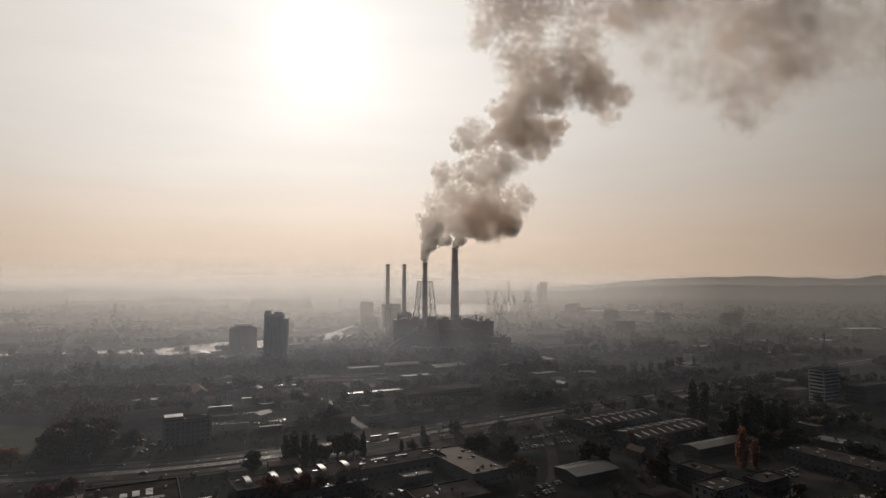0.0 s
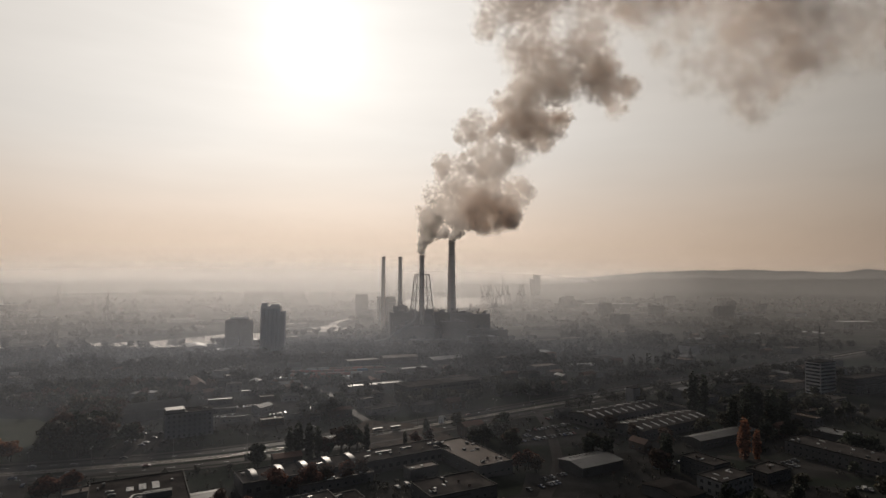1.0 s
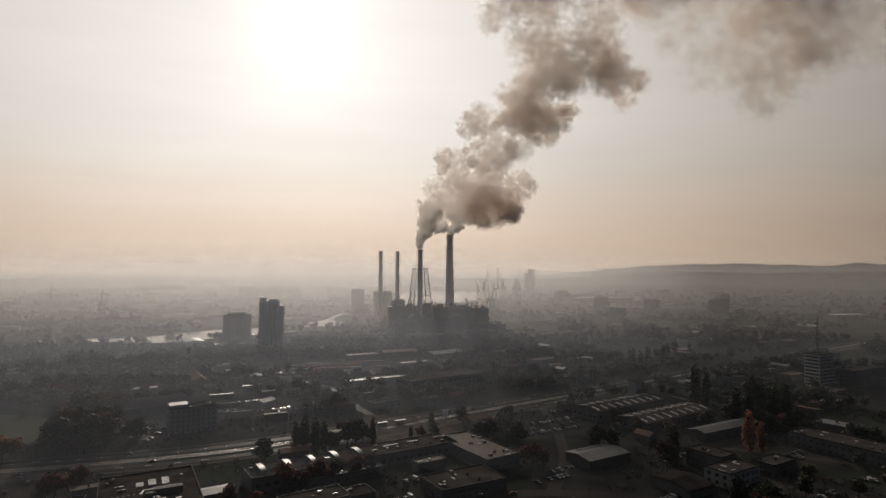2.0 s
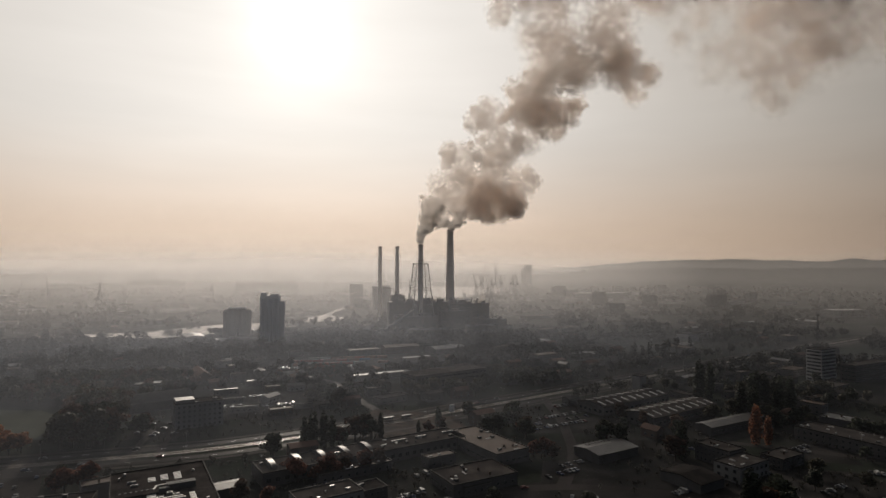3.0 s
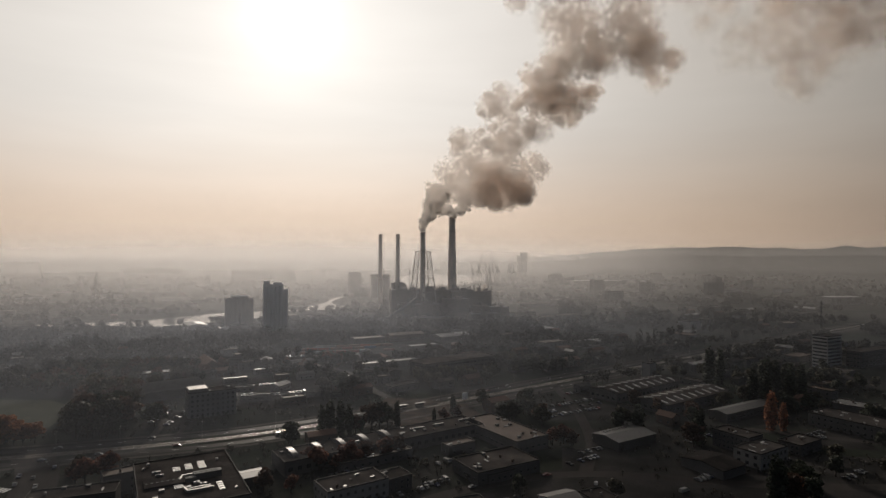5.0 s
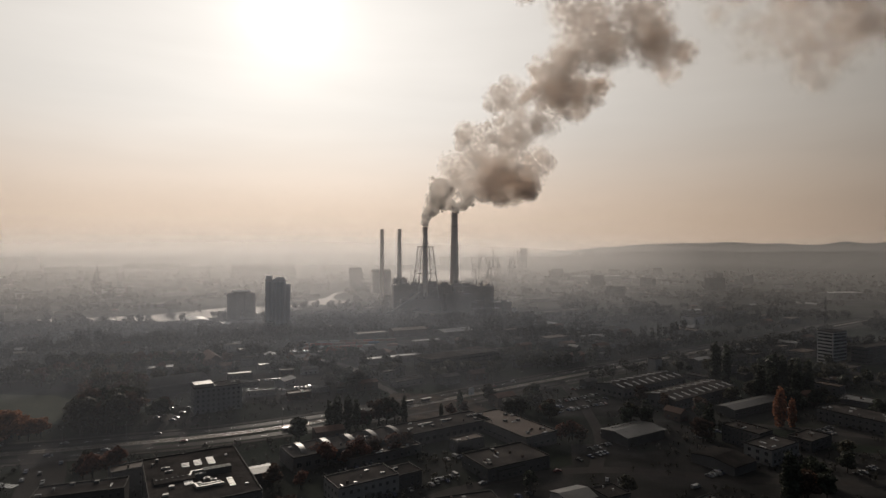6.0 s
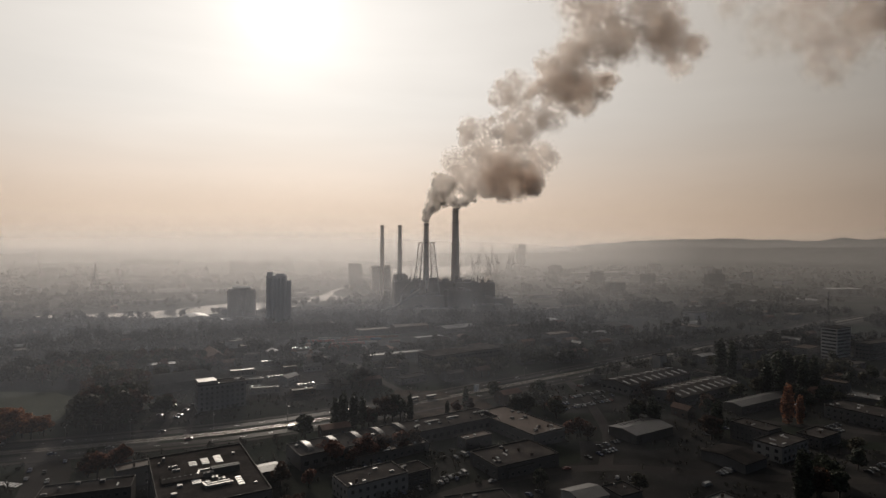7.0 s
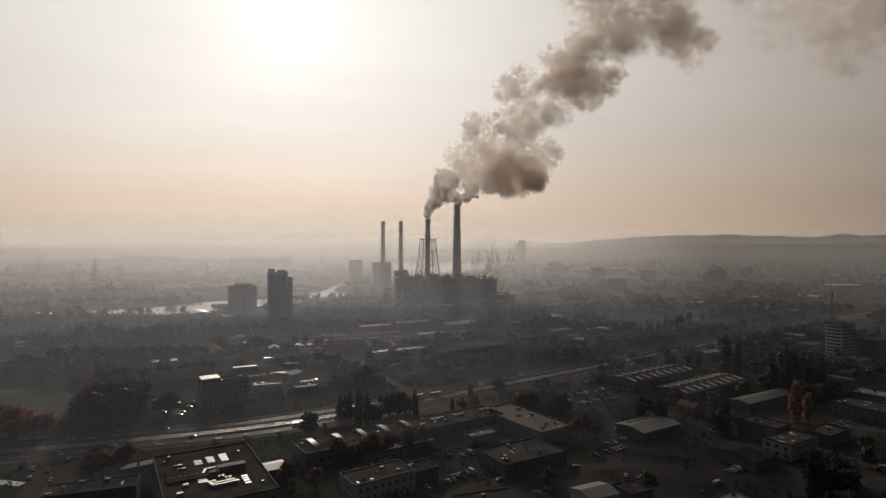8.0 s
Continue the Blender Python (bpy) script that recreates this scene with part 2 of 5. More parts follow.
def box(bm, x0, x1, y0, y1, z0, z1, mat=0, bottom=False):
    v = [bm.verts.new(p) for p in ((x0, y0, z0), (x1, y0, z0), (x1, y1, z0), (x0, y1, z0), (x0, y0, z1), (x1, y0, z1), (x1, y1, z1), (x0, y1, z1))]
    faces = [(4, 5, 6, 7), (0, 1, 5, 4), (1, 2, 6, 5), (2, 3, 7, 6), (3, 0, 4, 7)]
    if bottom:
        faces.append((3, 2, 1, 0))
    for f in faces:
        bm.faces.new([v[k] for k in f]).material_index = mat
    return bm


def beam(bm, a, b, w, mat=0):
    """A square bar from a to b."""
    a, b = Vector(a), Vector(b)
    d = (b - a).normalized()
    s = d.cross(Vector((0, 0, 1)) if abs(d.z) < 0.95 else Vector((1, 0, 0))).normalized() * w / 2
    u = d.cross(s).normalized() * w / 2
    v = [bm.verts.new(p + q) for p in (a, b) for q in (s + u, s - u, -s - u, -s + u)]
    for k in range(4):
        bm.faces.new((v[k], v[(k + 1) % 4], v[4 + (k + 1) % 4], v[4 + k])).material_index = mat
    bm.faces.new(v[:4]), bm.faces.new(v[4:])
    return bm


def tube(bm, rings, n=24, mat=0, cap=True, centre=(0, 0)):
    """A turned body from (radius, height) rings."""
    rows = []
    for r, z in rings:
        rows.append([bm.verts.new((centre[0] + r * math.cos(k * math.tau / n), centre[1] + r * math.sin(k * math.tau / n), z)) for k in range(n)])
    for a, b in zip(rows, rows[1:]):
        for k in range(n):
            f = bm.faces.new((a[k], a[(k + 1) % n], b[(k + 1) % n], b[k]))
            f.material_index, f.smooth = mat, True
    if cap:
        bm.faces.new(rows[-1]).material_index = mat
    return bm


# ---------------------------------------------------------------- ground, roads, water


def land_height(x, y):
    """Flat town; far off the land rises, low to the north-west and in wooded hills to the north-east."""
    r = math.hypot(x, y)
    if r < 3100:
        return 0.0
    az = math.degrees(math.atan2(x, y))
    far = (r - 3100) / 1700
    hills = min(1.0, max(0.0, (az - 14) / 14))
    hills = hills * hills * (3 - 2 * hills)
    wave = noise.fractal(Vector((az * 0.11, r * 0.0012, 3.0)), 1.0, 2.0, 4)
    top = 80 + 76 * hills + (4 + 14 * hills) * wave
    return max(0.0, top * far ** 1.6 * (1 + 0.15 * hills * noise.noise(Vector((az * 0.5, r * 0.004, 1.0)))))


def build_ground():
    verts, faces = [(0.0, 0.0, 0.0)], []
    radii = [60, 150, 300, 500, 800, 1200, 1700, 2200, 2700] + [2700 + 105 * k for k in range(1, 21)]
    n = 240
    for r in radii:
        for k in range(n):
            a = k * math.tau / n
            x, y = r * math.sin(a), r * math.cos(a)
            verts.append((x, y, land_height(x, y)))
    for k in range(n):
        faces.append((0, 1 + (k + 1) % n, 1 + k))
    for i in range(len(radii) - 1):
        for k in range(n):
            a, b = 1 + i * n + k, 1 + i * n + (k + 1) % n
            faces.append((a, b, b + n, a + n))
    me = bpy.data.meshes.new("ground")
    me.from_pydata(verts, [], faces)
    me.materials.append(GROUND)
    me.shade_smooth()
    tagged(new("ground", me), "dark autumn ground of grass, earth and yards", "ground", kind="structure")


def smooth_line(points, step=12.0):
    """Catmull-Rom through the points."""
    P = [Vector((*p, 0)[:3]) if len(p) == 2 else Vector(p) for p in points]
    P = [2 * P[0] - P[1], *P, 2 * P[-1] - P[-2]]
    out = []
    for a, b, c, d in zip(P, P[1:], P[2:], P[3:]):
        n = max(2, int((c - b).length / step))
        for k in range(n):
            t = k / n
            out.append(0.5 * (2 * b + (c - a) * t + (2 * a - 5 * b + 4 * c - d) * t * t + (3 * b - a - 3 * c + d) * t ** 3))
    return out + [P[-2]]


def strip(line, offset, width, z, kerb=0.0):
    """A band along a line at an offset to its left."""
    bm = bmesh.new()
    rows = []
    for k, p in enumerate(line):
        d = (line[min(k + 1, len(line) - 1)] - line[max(k - 1, 0)]).normalized()
        s = Vector((-d.y, d.x, 0))
        w = width(k / (len(line) - 1)) if callable(width) else width
        a, b = p + s * (offset + w / 2), p + s * (offset - w / 2)
        pts = [(a.x, a.y, z), (b.x, b.y, z)]
        if kerb:
            pts = [(a.x, a.y, z - kerb), *pts, (b.x, b.y, z - kerb)]
        rows.append([bm.verts.new(q) for q in pts])
    for r, q in zip(rows, rows[1:]):
        for k in range(len(r) - 1):
            bm.faces.new((r[k], r[k + 1], q[k + 1], q[k]))
    return bm


def surface(name, bm, mat, label, category):
    return tagged(new(name, mesh_of(bm, mat, name)), label, category, kind="structure")


def patch(name, points, z, mat, label, category, kerb=0.0):
    bm = bmesh.new()
    top = [bm.verts.new((x, y, z)) for x, y in points]
    bm.faces.new(top)
    if kerb:
        low = [bm.verts.new((x, y, z - kerb)) for x, y in points]
        for k in range(len(top)):
            j = (k + 1) % len(top)
            bm.faces.new((top[k], low[k], low[j], top[j]))
    bmesh.ops.recalc_face_normals(bm, faces=bm.faces)
    return surface(name, bm, mat, label, category)


build_ground()
AVENUE = smooth_line([(-620, 330), (-420, 348), (-246, 362), (-180, 372), (-122, 384), (-67, 405), (-14, 430), (43, 461), (110, 497), (200, 546), (330, 618), (500, 712), (760, 850)])
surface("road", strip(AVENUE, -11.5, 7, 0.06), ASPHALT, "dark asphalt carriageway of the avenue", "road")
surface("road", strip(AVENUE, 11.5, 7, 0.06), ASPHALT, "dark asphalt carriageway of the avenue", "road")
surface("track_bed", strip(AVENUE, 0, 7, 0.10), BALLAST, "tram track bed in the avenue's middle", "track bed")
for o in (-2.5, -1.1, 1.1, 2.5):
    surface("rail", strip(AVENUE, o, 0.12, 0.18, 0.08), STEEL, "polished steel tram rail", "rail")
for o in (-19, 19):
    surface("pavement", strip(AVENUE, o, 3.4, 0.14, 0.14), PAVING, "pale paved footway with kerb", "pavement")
COURSE = smooth_line([(-1500, 985, 40), (-900, 960, 36), (-620, 968, 34), (-510, 990, 32), (-430, 1004, 52), (-362, 1002, 104), (-300, 1062, 118), (-245, 1118, 120), (-180, 1180, 22), (-122, 1245, 95), (-118, 1340, 22), (-100, 1500, 14), (-20, 1700, 14), (90, 1930, 60), (240, 2260, 330), (350, 2650, 480), (400, 3020, 420)], 30)
RIVER = [Vector((p.x, p.y, 0)) for p in COURSE]


def river_width(u):
    return COURSE[round(u * (len(COURSE) - 1))].z


surface("water", strip(RIVER, 0, river_width, 0.12), WATER, "calm river shining against the low sun", "river")

# ---------------------------------------------------------------- power station


def chimney(x, y, height, r0, r1, label, bands, ladder=True):
    e = thing("chimney", x, y, 0, 0, label, "chimney", "power station chimneys")
    flue_top = height - 2.5
    shaft = part("shaft", tube(bmesh.new(), [(r0, 0), (r0 * 0.78 + r1 * 0.22, height * 0.3), (r0 * 0.3 + r1 * 0.7, height * 0.75), (r1, flue_top)], 32, cap=False), STACK_CONC, e)
    part("rim", tube(bmesh.new(), [(r1, flue_top), (r1 + 0.5, flue_top), (r1 + 0.5, height), (r1 - 0.6, height), (r1 - 0.7, flue_top - 8)], 32, cap=True), STACK_BAND, shaft, "dark sooty rim")
    for h in bands:
        r = r1 + (r0 - r1) * (1 - h / height) + 0.25
        part("gallery", tube(bmesh.new(), [(r, h - 0.5), (r + 1.5, h - 0.2), (r + 1.5, h + 1.0), (r + 1.4, h + 1.0), (r + 1.3, h), (r, h)], 24, cap=False), STACK_BAND, shaft, "narrow inspection gallery")
    if ladder:
        bm = bmesh.new()
        beam(bm, (-r0 - 0.3, -0.3, 4), (-r1 - 0.5, -0.3, height - 3), 0.35)
        part("ladder", bm, IRON, shaft)
    return e


chimney(-4.5, 1190, 150, 4.5, 3.4, "slim concrete chimney with no smoke, in haze", (146, 98, 60))
chimney(27.5, 1150, 149, 4.5, 3.3, "slim concrete chimney standing beside its twin", (145, 98, 60))
chimney(55.5, 950, 146, 4.4, 3.6, "smoking concrete chimney inside a lattice tower", (143, 120))
chimney(107, 975, 172, 8.0, 4.7, "tall tapered concrete chimney, the highest, smoking", (166, 148, 112, 76))


def lattice_tower(x, y, height, half0, half1, levels):
    e = thing("lattice_tower", x, y, 0, 12, "open steel lattice tower round a smoking chimney", "steel tower")
    q = lambda s, h: (half0 + (half1 - half0) * h / height) * s
    for sx, sy in ((-1, -1), (1, -1), (1, 1), (-1, 1)):
        part("leg", beam(bmesh.new(), (q(sx, 0), q(sy, 0), 0), (q(sx, height), q(sy, height), height), 1.0), TOWER_STEEL, e)
    hs = [height * (k / levels) ** 0.9 for k in range(levels + 1)]
    for a, b in zip(hs, hs[1:]):
        for (ax, ay), (bx, by) in (((-1, -1), (1, -1)), ((1, -1), (1, 1)), ((1, 1), (-1, 1)), ((-1, 1), (-1, -1))):
            part("ring_beam", beam(bmesh.new(), (q(ax, b), q(ay, b), b), (q(bx, b), q(by, b), b), 0.75), TOWER_STEEL, e)
            bm = beam(bmesh.new(), (q(ax, a), q(ay, a), a), (q(bx, b), q(by, b), b), 0.45)
            beam(bm, (q(bx, a), q(by, a), a), (q(ax, b), q(ay, b), b), 0.45)
            part("cross_brace", bm, TOWER_STEEL, e)
    part("top_platform", box(bmesh.new(), -half1 - 1, half1 + 1, -half1 - 1, half1 + 1, height, height + 1.2, bottom=True), IRON, e)


lattice_tower(55.5, 950, 114, 20, 9.5, 5)

WINDOW_CACHE = {}


def window_mesh(w, h):
    """A framed pane that stands a little out of the wall, facing -y."""
    key = (round(w, 2), round(h, 2))
    if key not in WINDOW_CACHE:
        bm = bmesh.new()
        t = 0.09
        for a, b, c, d in ((-w / 2, w / 2, 0, t), (-w / 2, w / 2, h - t, h), (-w / 2, -w / 2 + t, t, h - t), (w / 2 - t, w / 2, t, h - t), (-t / 2, t / 2, t, h - t)):
            box(bm, a, b, -0.10, 0.02, c, d, 0, True)
        v = [bm.verts.new(p) for p in ((-w / 2 + t, -0.04, t), (w / 2 - t, -0.04, t), (w / 2 - t, -0.04, h - t), (-w / 2 + t, -0.04, h - t))]
        bm.faces.new(v).material_index = 1
        WINDOW_CACHE[key] = mesh_of(bm, [FRAME_DARK, PANE], "window")
    return WINDOW_CACHE[key]


def windows_on(e, length, depth, z0, storey, count, n, w, h, sides):
    """Rows of windows; sides: s, e, n, w in the house's own frame."""
    me = window_mesh(w, h)
    for side in sides:
        span = length if side in "sn" else depth
        k_n = n if side in "sn" else max(1, round(n * depth / length))
        for f in range(count):
            for k in range(k_n):
                u = (k + 0.5) / k_n * (span - 1.5) - (span - 1.5) / 2
                z = z0 + f * storey
                loc, rz = {"s": ((u, -depth / 2, z), 0), "n": ((u, depth / 2, z), 180), "e": ((length / 2, u, z), 90), "w": ((-length / 2, u, z), -90)}[side]
                part("window", me, None, e, "", loc, rz)


def flat_roof(L, W, H, lip=0.6, t=0.24):
    bm = box(bmesh.new(), -L / 2 + t, L / 2 - t, -W / 2 + t, W / 2 - t, H - 0.3, H, 0)
    return bm


def parapet(L, W, H, lip=0.6, t=0.24):
    bm = bmesh.new()
    box(bm, -L / 2 - 0.06, L / 2 + 0.06, -W / 2 - 0.06, -W / 2 + t, H - 0.1, H + lip, 0, True)
    box(bm, -L / 2 - 0.06, L / 2 + 0.06, W / 2 - t, W / 2 + 0.06, H - 0.1, H + lip, 0, True)
    box(bm, -L / 2 - 0.06, -L / 2 + t, -W / 2 + t, W / 2 - t, H - 0.1, H + lip, 0, True)
    box(bm, L / 2 - t, L / 2 + 0.06, -W / 2 + t, W / 2 - t, H - 0.1, H + lip, 0, True)
    return bm


def gable_roof(L, W, H, rise, eave=0.5):
    """Two slopes, the ridge along the length."""
    bm = bmesh.new()
    a, b = L / 2 + eave, W / 2 + eave
    pts = [(-a, -b, H - 0.05), (a, -b, H - 0.05), (a, 0, H + rise), (-a, 0, H + rise), (a, b, H - 0.05), (-a, b, H - 0.05)]
    up = [bm.verts.new((x, y, z + 0.28)) for x, y, z in pts]
    lo = [bm.verts.new(p) for p in pts]
    for q in ((0, 1, 2, 3), (3, 2, 4, 5)):
        bm.faces.new([up[k] for k in q])
        bm.faces.new([lo[k] for k in reversed(q)])
    for k, j in ((0, 1), (1, 2), (2, 4), (4, 5), (5, 3), (3, 0)):
        bm.faces.new((up[k], lo[k], lo[j], up[j]))
    return bm


def gable_wall(L, W, H, rise):
    bm = box(bmesh.new(), -L / 2, L / 2, -W / 2, W / 2, 0, H - 0.05)
    for x in (-L / 2, L / 2):
        bm.faces.new([bm.verts.new(p) for p in ((x, -W / 2, H - 0.05), (x, W / 2, H - 0.05), (x, 0, H + rise - 0.1))])
    return bm


def vault_roof(L, W, H, rise, n=12):
    """A shallow arch over the width, closed at both ends."""
    bm = bmesh.new()
    rows = []
    for k in range(n + 1):
        u = k / n
        y, z = -W / 2 - 0.3 + (W + 0.6) * u, H + rise * (1 - (2 * u - 1) ** 2)
        rows.append([bm.verts.new((x, y, z)) for x in (-L / 2 - 0.3, L / 2 + 0.3)])
    for a, b in zip(rows, rows[1:]):
        bm.faces.new((a[0], a[1], b[1], b[0])).smooth = True
    for s in (0, 1):
        bm.faces.new([r[s] for r in rows])
    return bm


def vent_meshes():
    out = [mesh_of(tube(bmesh.new(), [(0.3, 0), (0.3, 0.7), (0.5, 0.75), (0.5, 0.95), (0.1, 1.1)], 10), DUCT, "roof_vent")]
    for l, w, h, mat in ((1.6, 1.2, 0.55, SKYLIGHT), (2.4, 1.0, 0.7, DUCT), (1.0, 0.8, 1.5, BRICK), (3.6, 0.7, 0.4, SKYLIGHT), (2.0, 1.8, 1.1, WALL_DARK)):
        bm = box(bmesh.new(), -l / 2, l / 2, -w / 2, w / 2, 0, h)
        bmesh.ops.bevel(bm, geom=[q for q in bm.edges if q.verts[0].co.z + q.verts[1].co.z > 1.9 * h], offset=0.1, segments=1, affect="EDGES")
        out.append(mesh_of(bm, mat, "roof_vent"))
    return out


VENTS = vent_meshes()


def building(x, y, L, W, H, rz, wall, roof, label, name="building", category="building", style="flat", rise=2.0, storeys=0, n=8, sides="sw", win=(1.4, 1.5), group="", door=False, clutter=None):
    e = thing(name, x, y, 0, rz, label, category, group)
    if style == "gable":
        part("wall", gable_wall(L, W, H, rise), wall, e)
        top = part("roof", gable_roof(L, W, H, rise), roof, e)
    elif style == "vault":
        part("wall", box(bmesh.new(), -L / 2, L / 2, -W / 2, W / 2, 0, H), wall, e)
        top = part("roof", vault_roof(L, W, H, rise), roof, e)
    else:
        part("wall", box(bmesh.new(), -L / 2, L / 2, -W / 2, W / 2, 0, H - 0.32), wall, e)
        top = part("roof", flat_roof(L, W, H), roof, e)
        part("parapet", parapet(L, W, H), COPING if L * W < 4000 and name != "boiler_house" else wall, top)
    if storeys:
        st = (H - 0.8) / storeys
        windows_on(e, L, W, st * 0.32, st, storeys, n, *win, sides)
    if clutter is None:
        clutter = int(L * W / 70) if y < 480 and style == "flat" else 0
    crowd = random.Random(int(x * 7 + y * 13))
    for _ in range(min(clutter, 14)):
        part("roof_vent", VENTS[crowd.randrange(len(VENTS))], None, top, "", (crowd.uniform(-L / 2 + 1.5, L / 2 - 1.5), crowd.uniform(-W / 2 + 1.5, W / 2 - 1.5), H - 0.02), crowd.choice((0, 90)))
    if door:
        part("door", box(bmesh.new(), -1.6, 1.6, -W / 2 - 0.06, -W / 2 + 0.05, 0, 3.2), ROOF_SHEET, e, "grey metal door")
    return e


def plant_block(x, y, L, W, H, rz=6, label="sooty boiler house of the power station", steps=()):
    e = building(x, y, L, W, H, rz, PLANT_WALL, PLANT_ROOF, label, "boiler_house", "power station", group="power station blocks")
    for k, (bx, by, bl, bw, bh) in enumerate(steps):
        part("vent_pipe", tube(bmesh.new(), [(0.9, H - 0.1), (0.8, H + bh + 3 + k % 4), (1.0, H + bh + 3.4 + k % 4)], 10, centre=(-bx, by * 0.7)), IRON, e)
        part("roof_house", box(bmesh.new(), bx - bl / 2, bx + bl / 2, by - bw / 2, by + bw / 2, H - 0.1, H + bh), PLANT_WALL, e)
    return e


random.seed(5)


def roof_steps(L, W, n, hmax):
    return [(random.uniform(-L / 2 + 6, L / 2 - 6), random.uniform(-W / 2 + 4, W / 2 - 4), random.uniform(4, 12), random.uniform(4, 8), random.uniform(1.5, hmax)) for _ in range(n)]


plant_block(52, 962, 96, 30, 53, 3, steps=roof_steps(96, 30, 16, 6))
plant_block(132, 955, 66, 34, 51, 3, "dark turbine hall with steaming roof vents", roof_steps(66, 34, 12, 5))
plant_block(46, 920, 66, 26, 33, 3, "workshop before the boiler house", roof_steps(66, 26, 8, 5))
plant_block(103, 921, 40, 24, 41, 3, "tall bunker bay before the turbine hall", roof_steps(40, 24, 5, 5))
plant_block(146, 918, 42, 24, 28, 3, "low workshop before the turbine hall", roof_steps(42, 24, 6, 4))
plant_block(178, 935, 24, 26, 27, 3, "lower annexe of the power station", roof_steps(24, 26, 2, 3))
plant_block(60, 872, 60, 20, 18, 3, "low store with a worn roof", roof_steps(60, 20, 3, 2))
plant_block(140, 880, 44, 22, 22, 3, "low sooty switch house", roof_steps(44, 22, 3, 2))
plant_block(28, 1142, 26, 24, 54, 3, "narrow bunker block under a chimney", roof_steps(26, 24, 3, 3))


def gallery(a, b, w, h, label):
    """An inclined, boxed-in coal conveyor on trestles."""
    a, b = Vector(a), Vector(b)
    d = b - a
    e = thing("conveyor_gallery", a.x, a.y, 0, math.degrees(math.atan2(d.y, d.x)), label, "conveyor", "coal conveyors")
    n, run = 3, math.hypot(d.x, d.y)
    bm = bmesh.new()
    v = [bm.verts.new((u, s * w / 2, a.z + (b.z - a.z) * (u / run) + q)) for u in (0, run) for s, q in ((-1, 0), (1, 0), (1, h), (-1, h))]
    for k in range(4):
        bm.faces.new((v[k], v[(k + 1) % 4], v[4 + (k + 1) % 4], v[4 + k]))
    bm.faces.new(v[:4]), bm.faces.new(v[4:])
    part("tunnel", bm, WALL_GREY, e, "grey sheet-clad tunnel")
    for k in range(1, n + 1):
        u = run * (k - 0.5) / n
        z = a.z + (b.z - a.z) * u / run
        if z > 2:
            bm = beam(bmesh.new(), (u, -w / 2, 0), (u, -w / 4, z), 0.8)
            beam(bm, (u, w / 2, 0), (u, w / 4, z), 0.8)
            part("trestle", bm, IRON, e)


gallery((-2, 890, 14), (42, 915, 40), 5, 4, "long inclined coal conveyor rising to the bunkers")
gallery((-48, 900, 5), (-2, 890, 15), 5, 3.5, "low coal conveyor with grey cladding")
gallery((-40, 830, 3), (-24, 884, 12), 4, 3, "short inclined conveyor with grey cladding")

# ---------------------------------------------------------------- silo tower and tank block by the river


def grain_silo(x, y):
    e = thing("grain_silo", x, y, 0, 4, "tall grey concrete grain silo with stepped top", "silo")
    part("wall", box(bmesh.new(), -16, 10, -11, 11, 0, 69), SILO, e)
    part("wing", box(bmesh.new(), 10.02, 16.5, -9, 9, 0, 62), SILO, e)
    part("roof_house", box(bmesh.new(), -15, -8, -9, 9, 69, 73.5), SILO, e)
    part("roof_house", box(bmesh.new(), -3, 8, -8, 8, 69, 71.5), SILO, e)
    for k in range(5):
        part("cell", tube(bmesh.new(), [(2.7, 0), (2.7, 66)], 16, centre=(-13.2 + k * 5.3, -11)), SILO, e)


def tank_block(x, y):
    e = thing("storage_tank_block", x, y, 0, 4, "dark bulky storage block with rounded shoulders", "tank block")
    for s, w, h in ((-10.8, 10.2, 45), (11.2, 9.2, 45)):
        part("tank", tube(bmesh.new(), [(w, 0), (w, h - 4), (w - 1.5, h - 1), (w - 5, h)], 28, centre=(s, 0)), PLANT_WALL, e)
    part("bridge", box(bmesh.new(), -11, 12, -6, 6, 16, 46.5, bottom=True), PLANT_WALL, e)
    part("roof", vault_roof(24, 15, 46, 2.5), ROOF_SHEET, e, "pale domed roof")


grain_silo(-160, 850)
tank_block(-224, 930)

# ---------------------------------------------------------------- buildings near the avenue
G = 25.0
OFFICE = building(-114.5, 274, 39, 59, 17, 22, WALL_GREY, ROOF_FELT, "flat-roofed office block with rooftop plant", storeys=4, n=12, sides="swne", door=True, clutter=0)
building(-164, 284, 34, 13, 10, 12, WALL_GREY, ROOF_FELT, "low flat-roofed wing with dark windows", storeys=3, n=11, sides="sw")
SHED = building(-29, 352, 124, 21, 7, 25.5, WALL_GREY, ROOF_FELT, "long workshop hall with arched skylights", "workshop", "workshop", storeys=1, n=26, sides="s", win=(2.6, 2.4))
building(42, 361, 24, 54, 7, 25.5, WALL_GREY, ROOF_BROWN, "flat brown-roofed store at the hall's end", "warehouse", "warehouse", storeys=1, n=5, sides="sw", win=(2.0, 1.2))
building(-47, 287, 30, 16, 8, 26, WALL_WHITE, ROOF_FELT, "two-storey pale block with worn flat roof", storeys=2, n=8, sides="sw", door=True)
building(26, 310, 38, 24, 6, 22, WALL_DARK, ROOF_FELT, "low flat-roofed store with roof kerbs", storeys=1, n=8, sides="sw", clutter=10)
building(170.5, 304, 26, 15, 8.2, 24, WALL_WHITE, ROOF_FELT, "white two-storey block with square dark windows", storeys=2, n=6, sides="sw", win=(1.9, 1.9))
building(138, 297, 19, 24, 4.6, 24, WALL_GREY, ROOF_FELT, "low hall with a shallow pitched roof", "hall", "hall", "gable", 1.6)
